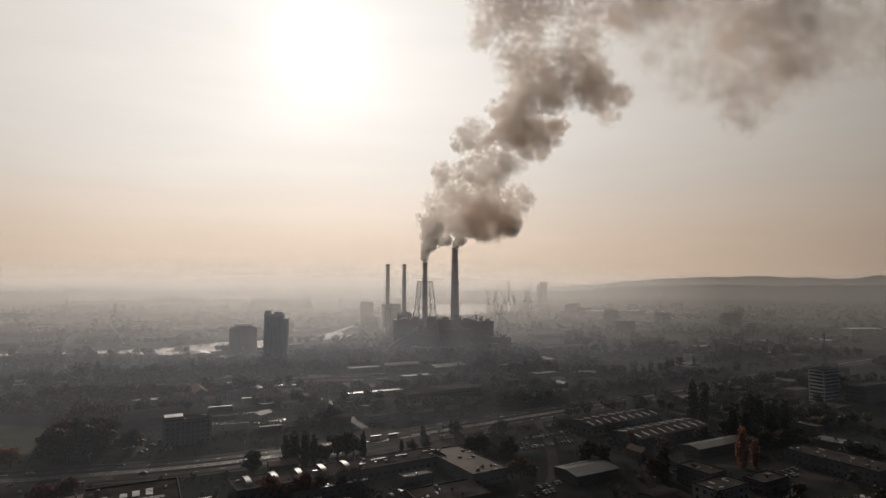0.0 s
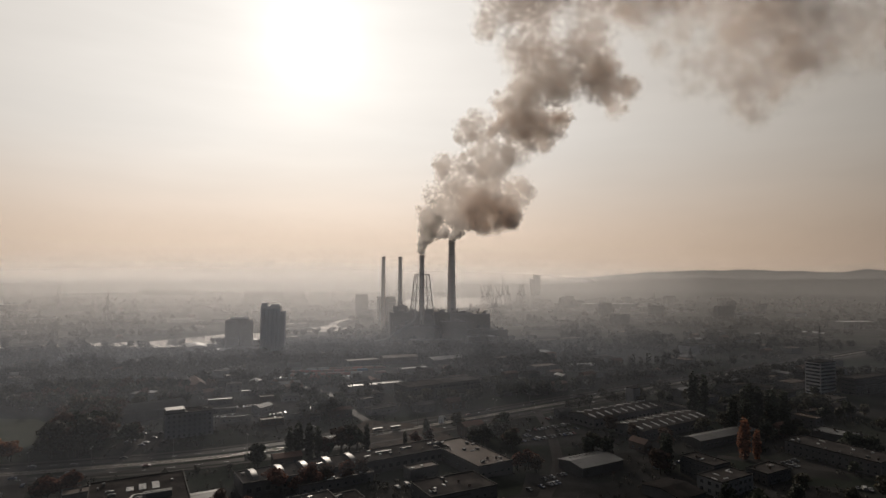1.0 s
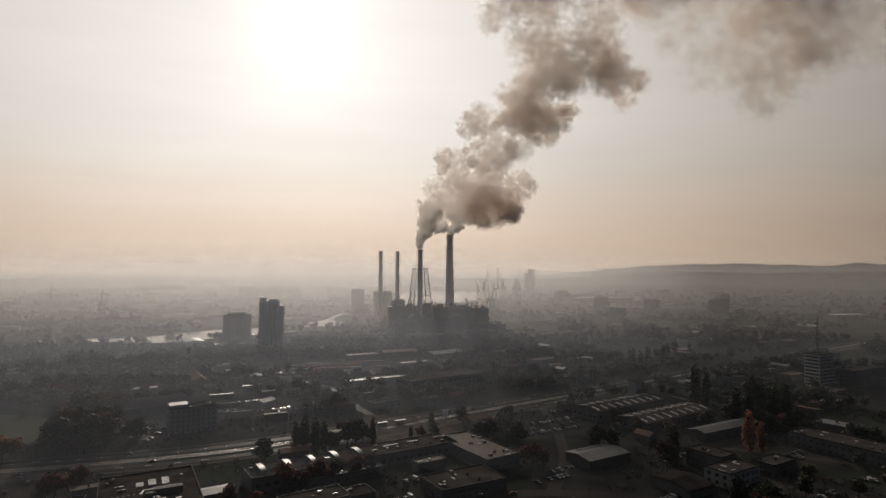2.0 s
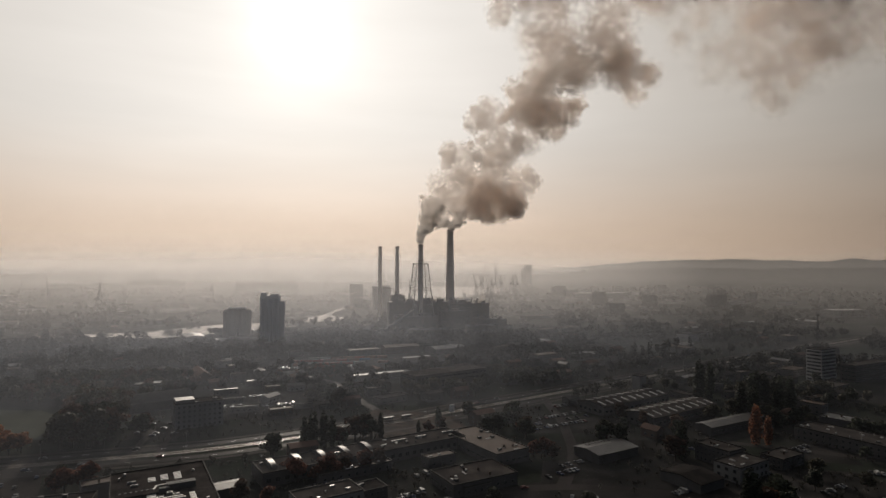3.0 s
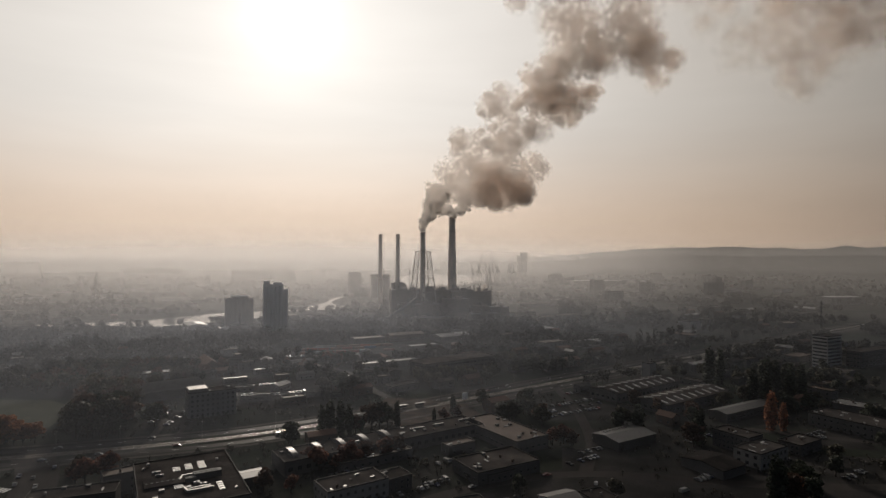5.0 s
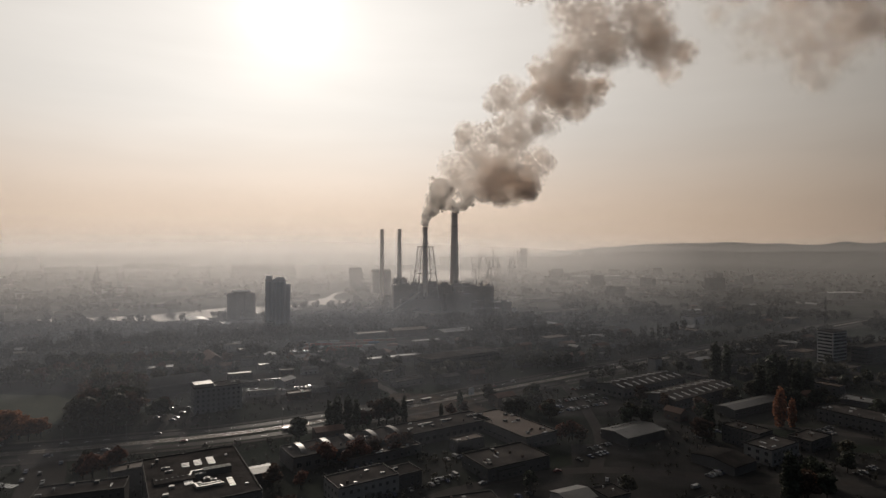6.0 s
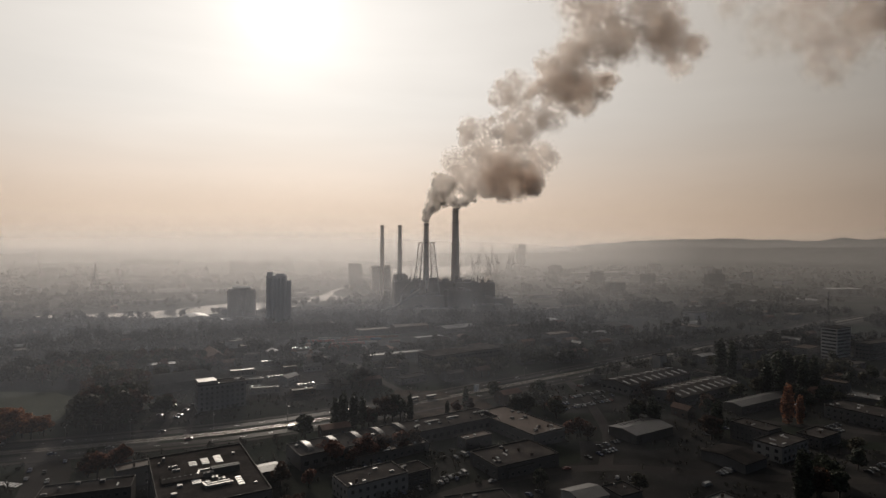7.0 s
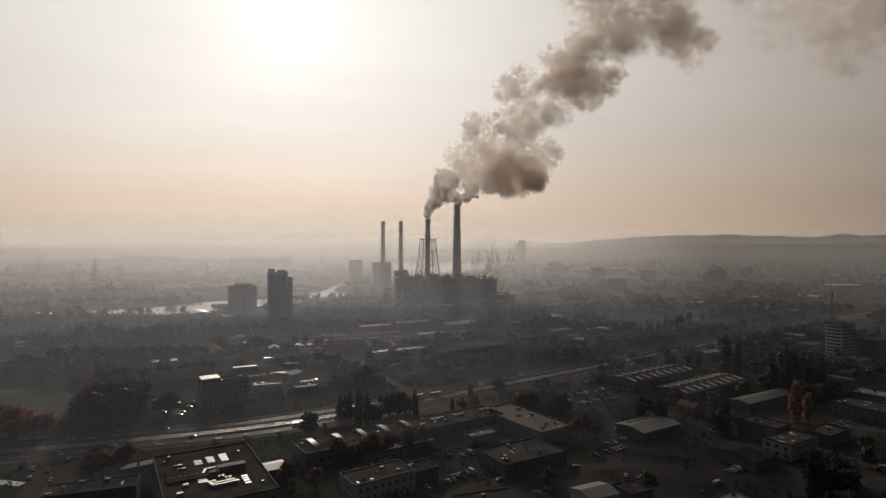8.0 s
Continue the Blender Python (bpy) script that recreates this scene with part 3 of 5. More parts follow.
HALL_A = building(176, 460, 80, 26, 7, 27, WALL_GREY, ROOF_FELT, "pale workshop hall with rows of rooflights", "workshop", "workshop", "gable", 2.2, 1, 16, "sw", (2.4, 2.0))
HALL_B = building(196, 424, 78, 26, 7, 27, WALL_GREY, ROOF_FELT, "grey workshop hall with rows of rooflights", "workshop", "workshop", "gable", 2.2, 1, 16, "sw", (2.4, 2.0))
building(206, 496, 9, 8, 17, 27, WALL_WHITE, ROOF_FELT, "tall narrow white stair block", "stair_tower", "stair tower")
building(222, 391, 60, 13, 5.5, 23, WALL_GREY, ROOF_PALE, "long low shed with pale sheet roof", "shed", "shed", "gable", 1.4, 1, 14, "s")
building(300, 381, 18, 25, 7, 32, WALL_DARK, ROOF_PALE, "dark shed with a pale flat roof", "shed", "shed")
building(417, 540, 24, 15, 31, 20, PALE_BAND, ROOF_FELT, "tall office tower with pale window bands", "office_tower", "office tower", storeys=9, n=9, sides="sw", win=(2.2, 1.7))
building(466, 541, 60, 14, 16, 20, WALL_GREY, ROOF_FELT, "long office wing with window bands", storeys=4, n=18, sides="sw", win=(2.2, 1.6))
BLOCK = building(-146, 441, 31, 14, 17, 24, WALL_WHITE, ROOF_FELT, "five-storey block with pale upper roof", storeys=5, n=9, sides="sw")
part("roof_house", box(bmesh.new(), -15, -3, -5.5, 5.5, 17, 19.4), ROOF_SHEET, BLOCK, "pale sheet-clad roof house")
building(-193, 503, 46, 34, 7, 30, WALL_GREY, WALL_GREY, "large hall with a rounded grey roof", "hall", "hall", "vault", 3.5)
building(-221, 556, 24, 15, 8, 16, WALL_GREY, ROOF_PALE, "flat-roofed shed with bright sheet roof", "shed", "shed")
building(-188, 602, 38, 14, 7, 115, BRICK, ROOF_TILE, "long house with a dull red tiled roof", "house", "house", "gable", 5.0, 1, 8, "sw")
building(-18, 592, 66, 12, 6, 22, WALL_GREY, ROOF_PALE, "long low shed with a shining roof edge", "shed", "shed", storeys=1, n=14, sides="s")
building(44, 562, 82, 26, 13, 28, WALL_GREY, ROOF_FELT, "large grey works block with dark flat roof", storeys=3, n=18, sides="sw", win=(2.6, 2.0))
building(-97, 310, 14, 10, 4.5, 25, WALL_GREY, ROOF_PALE, "small kiosk with bright sheet roof", "kiosk", "kiosk", "gable", 0.9)
building(112, 345, 32, 20, 5, 24, WALL_GREY, ROOF_PALE, "low depot with slotted roof vents", "depot", "depot", "gable", 1.5)

# ---------------------------------------------------------------- roof fittings


def on_roof(base, x, y, z, rz=0.0):
    return base.matrix_basis @ pose(x, y, z, 0, 0, rz)


def rooflight_row(base, x, y, z, n, w=3.0, d=0.95, gap=0.95, rz=0.0, label="row of tilted rooflights shining in the low sun"):
    e = tagged(new("rooflight_row"), label, "rooflight", "rooflights")
    e.matrix_basis = on_roof(base, x, y, z, rz)
    for k in range(n):
        v = (k - (n - 1) / 2) * (d + gap)
        bm = bmesh.new()
        p = [bm.verts.new(q) for q in ((-w / 2, v - d / 2, 0), (w / 2, v - d / 2, 0), (w / 2, v + d / 2, 0), (-w / 2, v + d / 2, 0), (-w / 2, v - d / 2, 0.35), (w / 2, v - d / 2, 0.35), (w / 2, v + d / 2, 0.38), (-w / 2, v + d / 2, 0.38))]
        for q in ((4, 5, 6, 7), (0, 1, 5, 4), (1, 2, 6, 5), (2, 3, 7, 6), (3, 0, 4, 7)):
            bm.faces.new([p[i] for i in q])
        part("pane", bm, SKYLIGHT, e)
    return e


def roof_unit(base, x, y, z, l, w, h, rz=0.0, mat=None, label="boxy grey ventilation unit on the roof", curb=True):
    e = tagged(new("ventilation_unit"), label, "ventilation unit", "rooftop plant")
    e.matrix_basis = on_roof(base, x, y, z, rz)
    bm = box(bmesh.new(), -l / 2, l / 2, -w / 2, w / 2, 0.2, h)
    bmesh.ops.bevel(bm, geom=[q for q in bm.edges], offset=min(0.12, h * 0.1), segments=1, affect="EDGES")
    casing = part("casing", bm, mat or DUCT, e)
    part("plinth", box(bmesh.new(), -l / 2 + 0.1, l / 2 - 0.1, -w / 2 + 0.1, w / 2 - 0.1, 0, 0.25), WALL_DARK, e)
    if l > 2.2:
        for k in range(int(l // 2)):
            part("fan", tube(bmesh.new(), [(0.5, h - 0.02), (0.5, h + 0.18), (0.4, h + 0.2)], 12, centre=(-l / 2 + 1.1 + 2 * k, 0)), WALL_DARK, casing, "round fan cowl")
    return e


def duct_run(base, pts, z, w=0.9, label="bright zinc air duct laid over the roof"):
    e = tagged(new("air_duct"), label, "air duct", "rooftop plant")
    e.matrix_basis = on_roof(base, 0, 0, z)
    for (x0, y0), (x1, y1) in zip(pts, pts[1:]):
        part("duct_length", beam(bmesh.new(), (x0, y0, 0.8), (x1, y1, 0.8), w), DUCT, e)
        part("foot", box(bmesh.new(), (x0 + x1) / 2 - 0.15, (x0 + x1) / 2 + 0.15, (y0 + y1) / 2 - 0.4, (y0 + y1) / 2 + 0.4, 0, 0.5), IRON, e)
    return e


for x, y, n in ((-3.4, 13.5, 3), (1.6, 14.3, 4), (7.0, 14.4, 5)):
    rooflight_row(OFFICE, x, y, 17, n)
rooflight_row(OFFICE, 10.5, -14.5, 17, 4, 2.2, 1.2, 1.3)
rooflight_row(OFFICE, -4.6, -7.2, 17, 4, 3.4, 0.9, 0.5, label="row of slim louvred cowls")
for x, y, l, w, h in ((-11.3, 12.8, 3.4, 1.1, 0.9), (-10.4, 8.2, 3.2, 1.0, 0.9), (7.2, -1.6, 11.0, 3.6, 2.6), (0.4, -4.0, 4.2, 2.2, 1.9), (-10.9, -9.7, 2.0, 1.6, 1.0), (-13.7, -16.8, 2.2, 1.6, 0.9), (-13.8, 23.7, 1.2, 1.2, 1.4),
                        (2.2, -8.4, 2.4, 2.0, 1.3), (-1.2, -12.2, 1.8, 1.6, 1.3), (4.4, -10.8, 2.6, 1.4, 1.2), (14.0, 18.0, 1.0, 1.0, 0.8), (15.5, -20.0, 1.2, 0.8, 0.7), (-16.0, 19.0, 0.9, 0.9, 1.2)):
    roof_unit(OFFICE, x, y, 17, l, w, h, 0, WALL_DARK if l * w > 8 else None)
roof_unit(OFFICE, -9.5, -1.0, 17, 15, 9, 0.9, 0, ROOF_FELT, "low dark felted plenum on the roof")
duct_run(OFFICE, [(-3.0, -11.5), (-2.0, -16.4), (7.6, -16.0)], 17)
duct_run(OFFICE, [(-1.5, -14.0), (6.8, -13.6)], 17, 0.7)
duct_run(OFFICE, [(1.5, 0.6), (12.6, 0.8)], 17.9, 0.8, "pale curved duct over the big unit")
duct_run(OFFICE, [(-3.5, -2.0), (-2.2, 2.4), (2.0, 2.2)], 17, 0.8)


def arch_rooflight(base, x, z, span=15.5, width=3.0, rise=2.3, y=2.0):
    """A glazed band arched over the roof, front end lower than the back."""
    e = tagged(new("arched_rooflight"), "arched glazed rooflight shining along its crest", "rooflight", "arched rooflights")
    e.matrix_basis = on_roof(base, x, y, z)
    n = 12
    bm = bmesh.new()
    rows = []
    for k in range(n + 1):
        a = math.pi * k / n
        rows.append([bm.verts.new((s * width / 2, math.cos(a) * span / 2, math.sin(a) ** 0.8 * rise)) for s in (-1, 1)])
    for p, q in zip(rows, rows[1:]):
        bm.faces.new((p[0], p[1], q[1], q[0])).smooth = True
    part("glazing", bm, ARCH_GLASS, e, "milky arched glazing")
    for s in (0, 1):
        bm = bmesh.new()
        x0 = (s * 2 - 1) * width / 2
        rows = [[bm.verts.new((x0 + (s * 2 - 1) * 0.06, math.cos(math.pi * k / n) * span / 2, math.sin(math.pi * k / n) ** 0.8 * rise * f)) for f in (0, 1)] for k in range(n + 1)]
        for p, q in zip(rows, rows[1:]):
            bm.faces.new((p[0], p[1], q[1], q[0]))
        part("cheek", bm, WALL_DARK, e, "dark side cheek")
    return e


for x in (-54.5, -40.5, -27, -13.5, 0.3):
    arch_rooflight(SHED, x, 7.0)
for x, l in ((22.5, 10), (37.5, 7.5), (57, 8)):
    roof_unit(SHED, x, 2, 7, l, 1.8, 1.0, 0, ROOF_SHEET, "long low roof monitor with sheet cover")
for x in (-47, -34, -20, -6, 8, 30, 46):
    roof_unit(SHED, x, -4.5, 7, 0.8, 0.8, 1.1, 0, WALL_DARK, "small dark roof vent")
for base, k_n, y0 in ((HALL_A, 9, 4.5), (HALL_A, 9, -7.5), (HALL_B, 9, 4.5), (HALL_B, 9, -7.5)):
    for k in range(k_n):
        u = -36 + k * 72 / (k_n - 1)
        e = tagged(new("rooflight"), "long pale rooflight strip on the slope", "rooflight", "rooflights")
        slope = math.degrees(math.atan2(2.2, 13.5)) * (-1 if y0 > 0 else 1)
        e.matrix_basis = on_roof(base, u, y0, 7.25 + 2.2 * (1 - abs(y0) / 13.5)) @ pose(0, 0, 0, slope, 0, 0)
        part("pane", box(bmesh.new(), -0.55, 0.55, -3.6, 3.6, 0, 0.35), SKYLIGHT, e)
building(-37, 333, 42, 15, 4.6, 25.5, WALL_GREY, ROOF_BROWN, "low annexe with a pale edge before the hall", "annexe", "annexe", storeys=1, n=9, sides="s")
building(-27.5, 297, 14, 12, 6, 26, WALL_GREY, ROOF_FELT, "small flat-roofed annexe beside the pale house", "annexe", "annexe", storeys=2, n=4, sides="s")
building(172, 326, 14, 22, 9.5, 24, WALL_GREY, ROOF_FELT, "three-storey flats with rows of small windows", storeys=3, n=5, sides="sw", win=(1.1, 1.3))
building(270, 343, 24, 54, 8, 24, WALL_DARK, ROOF_FELT, "long dark flat-roofed works building", storeys=2, n=6, sides="sw")
building(205, 318, 22, 13, 6, 24, WALL_GREY, ROOF_FELT, "low flat block beside parked cars", storeys=2, n=6, sides="sw")
building(-3, 257, 27, 17, 6, 10, WALL_GREY, ROOF_FELT, "low works block with a cluttered felt roof", "building", "building", storeys=2, n=7, sides="sw")
building(44, 262, 15, 13, 5, 18, WALL_WHITE, ROOF_PALE, "small hall with a pale sheet roof", "shed", "shed", "gable", 1.6, 1, 4, "s")
building(61, 262, 12, 12, 5.5, 18, WALL_GREY, ROOF_FELT, "dark flat annexe beside the small hall", "annexe", "annexe", storeys=1, n=3, sides="s")
building(99, 248, 12, 8, 5, 24, WALL_GREY, ROOF_PALE, "low store with a pale roof", "shed", "shed", storeys=1, n=3, sides="s")
building(24, 300, 16, 9, 4.5, 24, WALL_GREY, ROOF_FELT, "low garage block with a dark roof", "shed", "shed", storeys=1, n=4, sides="s")
DEPOT = bpy.data.objects.get("depot")
for k in range(8):
    roof_unit(DEPOT, -10 + 2.6 * k, 5.5, 5.6, 0.7, 3.2, 0.7, 0, WALL_DARK, "dark slot vent on the roof")

# sheds of the yards north of the avenue
for x, y, L, W, H, rz, wall, roof, style, label in (
        (-128, 578, 26, 9, 4.5, 20, WALL_GREY, ROOF_PALE, "flat", "long store with a bright flat roof"), (-108, 508, 15, 9, 4.5, 60, WALL_WHITE, ROOF_PALE, "gable", "small shed with bright sloping roof"),
        (-93, 465, 17, 9, 4.5, 20, BRICK, ROOF_BROWN, "flat", "brown flat-roofed garage block"), (-122, 476, 22, 5, 4, 14, WALL_GREY, ROOF_PALE, "flat", "row of lock-up garages with pale roof"),
        (-78, 482, 14, 4, 3.5, 16, WALL_GREY, ROOF_SHEET, "flat", "narrow store with shining sheet roof"), (-62, 478, 8, 3, 3.2, 16, WALL_GREY, ROOF_SHEET, "flat", "site cabin with shining roof"),
        (-140, 506, 22, 5, 3.6, 14, WALL_GREY, ROOF_PALE, "flat", "row of lock-up garages with pale roof"), (-150, 540, 20, 8, 4.4, 18, WALL_GREY, ROOF_SHEET, "flat", "store with shining sheet roof"),
        (-112, 548, 12, 8, 4.6, 20, BRICK, ROOF_BROWN, "flat", "brown flat-roofed garage block"), (-92, 550, 14, 7, 4.2, 20, WALL_WHITE, ROOF_PALE, "gable", "small shed with bright sloping roof"),
        (-165, 570, 16, 10, 6, 24, BRICK, ROOF_TILE, "gable", "small house with dull red tiles"), (-34, 752, 40, 16, 7, 20, WALL_GREY, ROOF_BROWN, "flat", "wide flat store in the yards"),
        (13, 770, 46, 18, 8, 18, BRICK, ROOF_BROWN, "gable", "brick hall with a brown roof"), (28, 690, 36, 12, 6, 22, WALL_GREY, ROOF_PALE, "flat", "long store with a bright flat roof"),
        (96, 610, 30, 12, 7, 26, WALL_GREY, ROOF_FELT, "flat", "store with dark felt roof"), (-70, 640, 44, 10, 5, 12, WALL_GREY, ROOF_BROWN, "flat", "low row of stores in the yards")):
    building(x, y, L, W, H, rz, wall, roof, label, "shed" if "house" not in label else "house", "shed" if "house" not in label else "house", style, 2.0, 1, max(3, int(L / 4)), "s", (1.2, 1.2), "yard sheds")

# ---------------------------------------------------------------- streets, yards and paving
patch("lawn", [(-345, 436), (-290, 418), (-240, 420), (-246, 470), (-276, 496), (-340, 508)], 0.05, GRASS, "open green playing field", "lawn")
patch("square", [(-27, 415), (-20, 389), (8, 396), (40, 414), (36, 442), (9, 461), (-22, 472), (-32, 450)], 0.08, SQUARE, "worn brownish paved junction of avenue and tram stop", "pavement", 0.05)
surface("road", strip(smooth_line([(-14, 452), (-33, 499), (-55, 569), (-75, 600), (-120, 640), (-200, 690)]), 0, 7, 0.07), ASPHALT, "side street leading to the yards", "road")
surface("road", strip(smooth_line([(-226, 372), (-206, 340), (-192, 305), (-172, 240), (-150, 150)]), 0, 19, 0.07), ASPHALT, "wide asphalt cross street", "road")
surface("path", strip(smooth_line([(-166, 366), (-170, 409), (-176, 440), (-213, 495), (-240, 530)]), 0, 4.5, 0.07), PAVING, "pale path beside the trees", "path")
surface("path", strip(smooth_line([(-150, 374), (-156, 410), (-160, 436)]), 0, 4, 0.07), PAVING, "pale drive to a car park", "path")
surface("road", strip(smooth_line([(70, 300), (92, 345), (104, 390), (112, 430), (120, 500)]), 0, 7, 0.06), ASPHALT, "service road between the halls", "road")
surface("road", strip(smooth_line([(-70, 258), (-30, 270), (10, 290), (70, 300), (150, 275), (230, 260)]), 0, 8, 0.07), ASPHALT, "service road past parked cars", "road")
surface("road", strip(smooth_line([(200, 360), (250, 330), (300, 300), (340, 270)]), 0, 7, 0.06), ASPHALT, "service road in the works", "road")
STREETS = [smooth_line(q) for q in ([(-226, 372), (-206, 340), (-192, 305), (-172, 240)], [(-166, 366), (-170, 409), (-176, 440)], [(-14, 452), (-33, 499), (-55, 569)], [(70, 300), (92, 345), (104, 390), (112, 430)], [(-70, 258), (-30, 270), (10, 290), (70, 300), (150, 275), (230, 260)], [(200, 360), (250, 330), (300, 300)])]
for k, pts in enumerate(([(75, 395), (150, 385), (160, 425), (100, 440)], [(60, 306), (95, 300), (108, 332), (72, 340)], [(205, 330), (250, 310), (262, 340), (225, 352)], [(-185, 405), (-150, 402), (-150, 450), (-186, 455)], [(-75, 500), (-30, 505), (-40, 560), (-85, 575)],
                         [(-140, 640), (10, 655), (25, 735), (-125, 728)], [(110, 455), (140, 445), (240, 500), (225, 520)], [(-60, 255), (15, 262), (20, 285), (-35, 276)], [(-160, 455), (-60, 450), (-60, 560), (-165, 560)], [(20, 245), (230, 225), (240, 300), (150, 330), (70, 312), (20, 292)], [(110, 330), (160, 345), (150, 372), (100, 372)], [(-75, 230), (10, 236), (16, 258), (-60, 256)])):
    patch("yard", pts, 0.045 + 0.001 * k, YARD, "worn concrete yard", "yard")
for k in range(8):
    a = radians(-20)
    x, y = -221 + 2.1 * k * math.cos(a), 321 + 2.1 * k * math.sin(a)
    c, d = Vector((math.cos(a), math.sin(a))), Vector((-math.sin(a), math.cos(a)))
    q = [Vector((x, y)) + c * u + d * v for u, v in ((-0.5, -2.2), (0.5, -2.2), (0.5, 2.2), (-0.5, 2.2))]
    patch("crossing_stripe", [(p.x, p.y) for p in q], 0.085, PAINT, "white painted crossing stripe", "road marking")
for o in (-11.5, 11.5):
    bm = bmesh.new()
    for k in range(4, len(AVENUE) - 30, 1):
        p, d = AVENUE[k], (AVENUE[k + 1] - AVENUE[k]).normalized()
        if -330 < p.x < 260:
            sd = Vector((-d.y, d.x, 0))
            c = p + sd * o
            q = [c + d * u + sd * v for u, v in ((-2, -0.09), (2, -0.09), (2, 0.09), (-2, 0.09))]
            bm.faces.new([bm.verts.new((w.x, w.y, 0.075)) for w in q])
    tagged(new("lane_line", mesh_of(bm, PAINT, "lane_line")), "dashed white lane line", "road marking", kind="structure")

# ---------------------------------------------------------------- trees


def leaf_cloud(lobes, count, size, rnd):
    """Many small leaf sprays in and on a set of ellipsoids (x, y, z, rx, rz)."""
    E = np.array(lobes, float)
    w = E[:, 3] ** 2 * E[:, 4]
    pick = E[rnd.choice(len(E), count, p=w / w.sum())]
    d = rnd.normal(size=(count, 3))
    d /= np.linalg.norm(d, axis=1, keepdims=True)
    q = rnd.uniform(0.45, 1.08, (count, 1)) ** 0.6
    c = pick[:, :3] + d * pick[:, [3, 3, 4]] * q
    a = rnd.normal(size=(count, 3))
    a /= np.linalg.norm(a, axis=1, keepdims=True)
    b = np.cross(a, d + 0.3 * rnd.normal(size=(count, 3)))
    b /= np.linalg.norm(b, axis=1, keepdims=True) + 1e-9
    s = size * rnd.uniform(0.3, 0.65, (count, 1))
    verts = np.stack([c + (a * u + b * v) * s for u, v in ((-1, -0.6), (0.2, -1), (1, 0.3), (-0.3, 1))], 1).reshape(-1, 3)
    faces = np.arange(4 * count).reshape(-1, 4)
    return verts.tolist(), faces.tolist()


def tree_model(shape, leaf, seed):
    rnd = np.random.default_rng(seed)
    e = new("tree")
    bm = bmesh.new()
    if shape == "poplar":
        h = 22.0
        tube(bm, [(0.45, 0), (0.3, 8), (0.08, h - 3)], 7)
        for k in range(7):
            a, z = rnd.uniform(0, math.tau), 4 + 2 * k
            beam(bm, (0, 0, z), (1.3 * math.cos(a), 1.3 * math.sin(a), z + 3.5), 0.14)
        lobes = [(rnd.uniform(-0.4, 0.4), rnd.uniform(-0.4, 0.4), z, 1.0 + 1.5 * math.sin(math.pi * (z / h) ** 0.8), 2.6) for z in np.linspace(2.4, h - 2.0, 10)]
        verts, faces = leaf_cloud(lobes, 1000, 1.0, rnd)
    else:
        h = 12.0
        tube(bm, [(0.4, 0), (0.3, 3), (0.2, 5.5), (0.08, 9)], 7)
        lobes = []
        for k in range(9):
            a, r, z = k * 2.4 + rnd.uniform(-0.5, 0.5), rnd.uniform(1.2, 3.4), rnd.uniform(4.5, 10.2)
            r *= 1.15 - 0.5 * abs(z - 6.5) / 4
            beam(bm, (0, 0, max(2.5, z - 3)), (r * math.cos(a), r * math.sin(a), z), 0.16)
            lobes.append((r * math.cos(a), r * math.sin(a), z, rnd.uniform(1.5, 2.4), rnd.uniform(1.1, 1.8)))
        lobes.append((0, 0, 8.5, 2.4, 2.6))
        verts, faces = leaf_cloud(lobes, 1000, 1.05, rnd)
    part("trunk", bm, BARK, e)
    me = bpy.data.meshes.new("crown")
    me.from_pydata(verts, [], faces)
    me.materials.append(LEAF[leaf])
    part("crown", me, None, e)
    return e


TREES = {}
for i, (shape, leaf, label) in enumerate((("round", "green", "broad dark green tree in early autumn"), ("round", "olive", "broad olive tree turning in autumn"), ("round", "brown", "broad tree with brown autumn leaves"),
                                         ("round", "rust", "tree with rust-red autumn leaves"), ("poplar", "green", "tall slim dark green poplar"), ("poplar", "orange", "slim poplar in bright orange autumn leaves"), ("round", "amber", "tree with amber-brown autumn leaves"), ("round", "green", "broad dark green tree in early autumn"))):
    TREES.setdefault((shape, leaf), []).append(tagged(tree_model(shape, leaf, 20 + i), label, "tree", "town trees"))
USED = set()


def tree(x, y, size, shape="round", leaf="green", rnd=random):
    """size: height in metres."""
    models = TREES[(shape, leaf)]
    model = rnd.choice(models)
    s = size / (22.0 if shape == "poplar" else 12.0)
    wide = s * (1.35 if leaf == "orange" else 1.2 if shape == "poplar" else 1.15)
    m = pose(x, y, 0, 0, 0, rnd.uniform(0, 360)) @ Matrix.Diagonal((wide * rnd.uniform(0.85, 1.2), wide * rnd.uniform(0.85, 1.2), s, 1))
    if model.name not in USED:
        USED.add(model.name)
        model.matrix_basis = m
        return model
    made = copy_thing(model, m)
    made.matrix_basis = m
    return made


TAKEN = []
for o in scene.objects:
    if o.type == "EMPTY" and o.get("category") not in ("tree", None):
        w = next((c for c in o.children if c.name.startswith("wall")), None)
        if w:
            xs = [v.co for v in w.data.vertices]
            TAKEN.append((o.matrix_basis.inverted(), max(v.x for v in xs), max(v.y for v in xs)))


def near_line(line, x, y, d):
    return any(abs(p.x - x) < d + 8 and abs(p.y - y) < d + 8 and math.hypot(p.x - x, p.y - y) < d for p in line)


def free(x, y, gap=3.0):
    p = Vector((x, y, 0))
    for inv, hx, hy in TAKEN:
        q = inv @ p
        if abs(q.x) < hx + gap and abs(q.y) < hy + gap:
            return False
    if any(near_line(q, x, y, 12 if k == 0 else 6) for k, q in enumerate(STREETS)):
        return False
    return not near_line(AVENUE, x, y, 24 + gap) and not any(math.hypot(p.x - x, p.y - y) < p.z / 2 + 8 + gap for p in COURSE)



def take(x, y, L, W, rz):
    TAKEN.append((pose(x, y, 0, 0, 0, rz).inverted(), L / 2, W / 2))


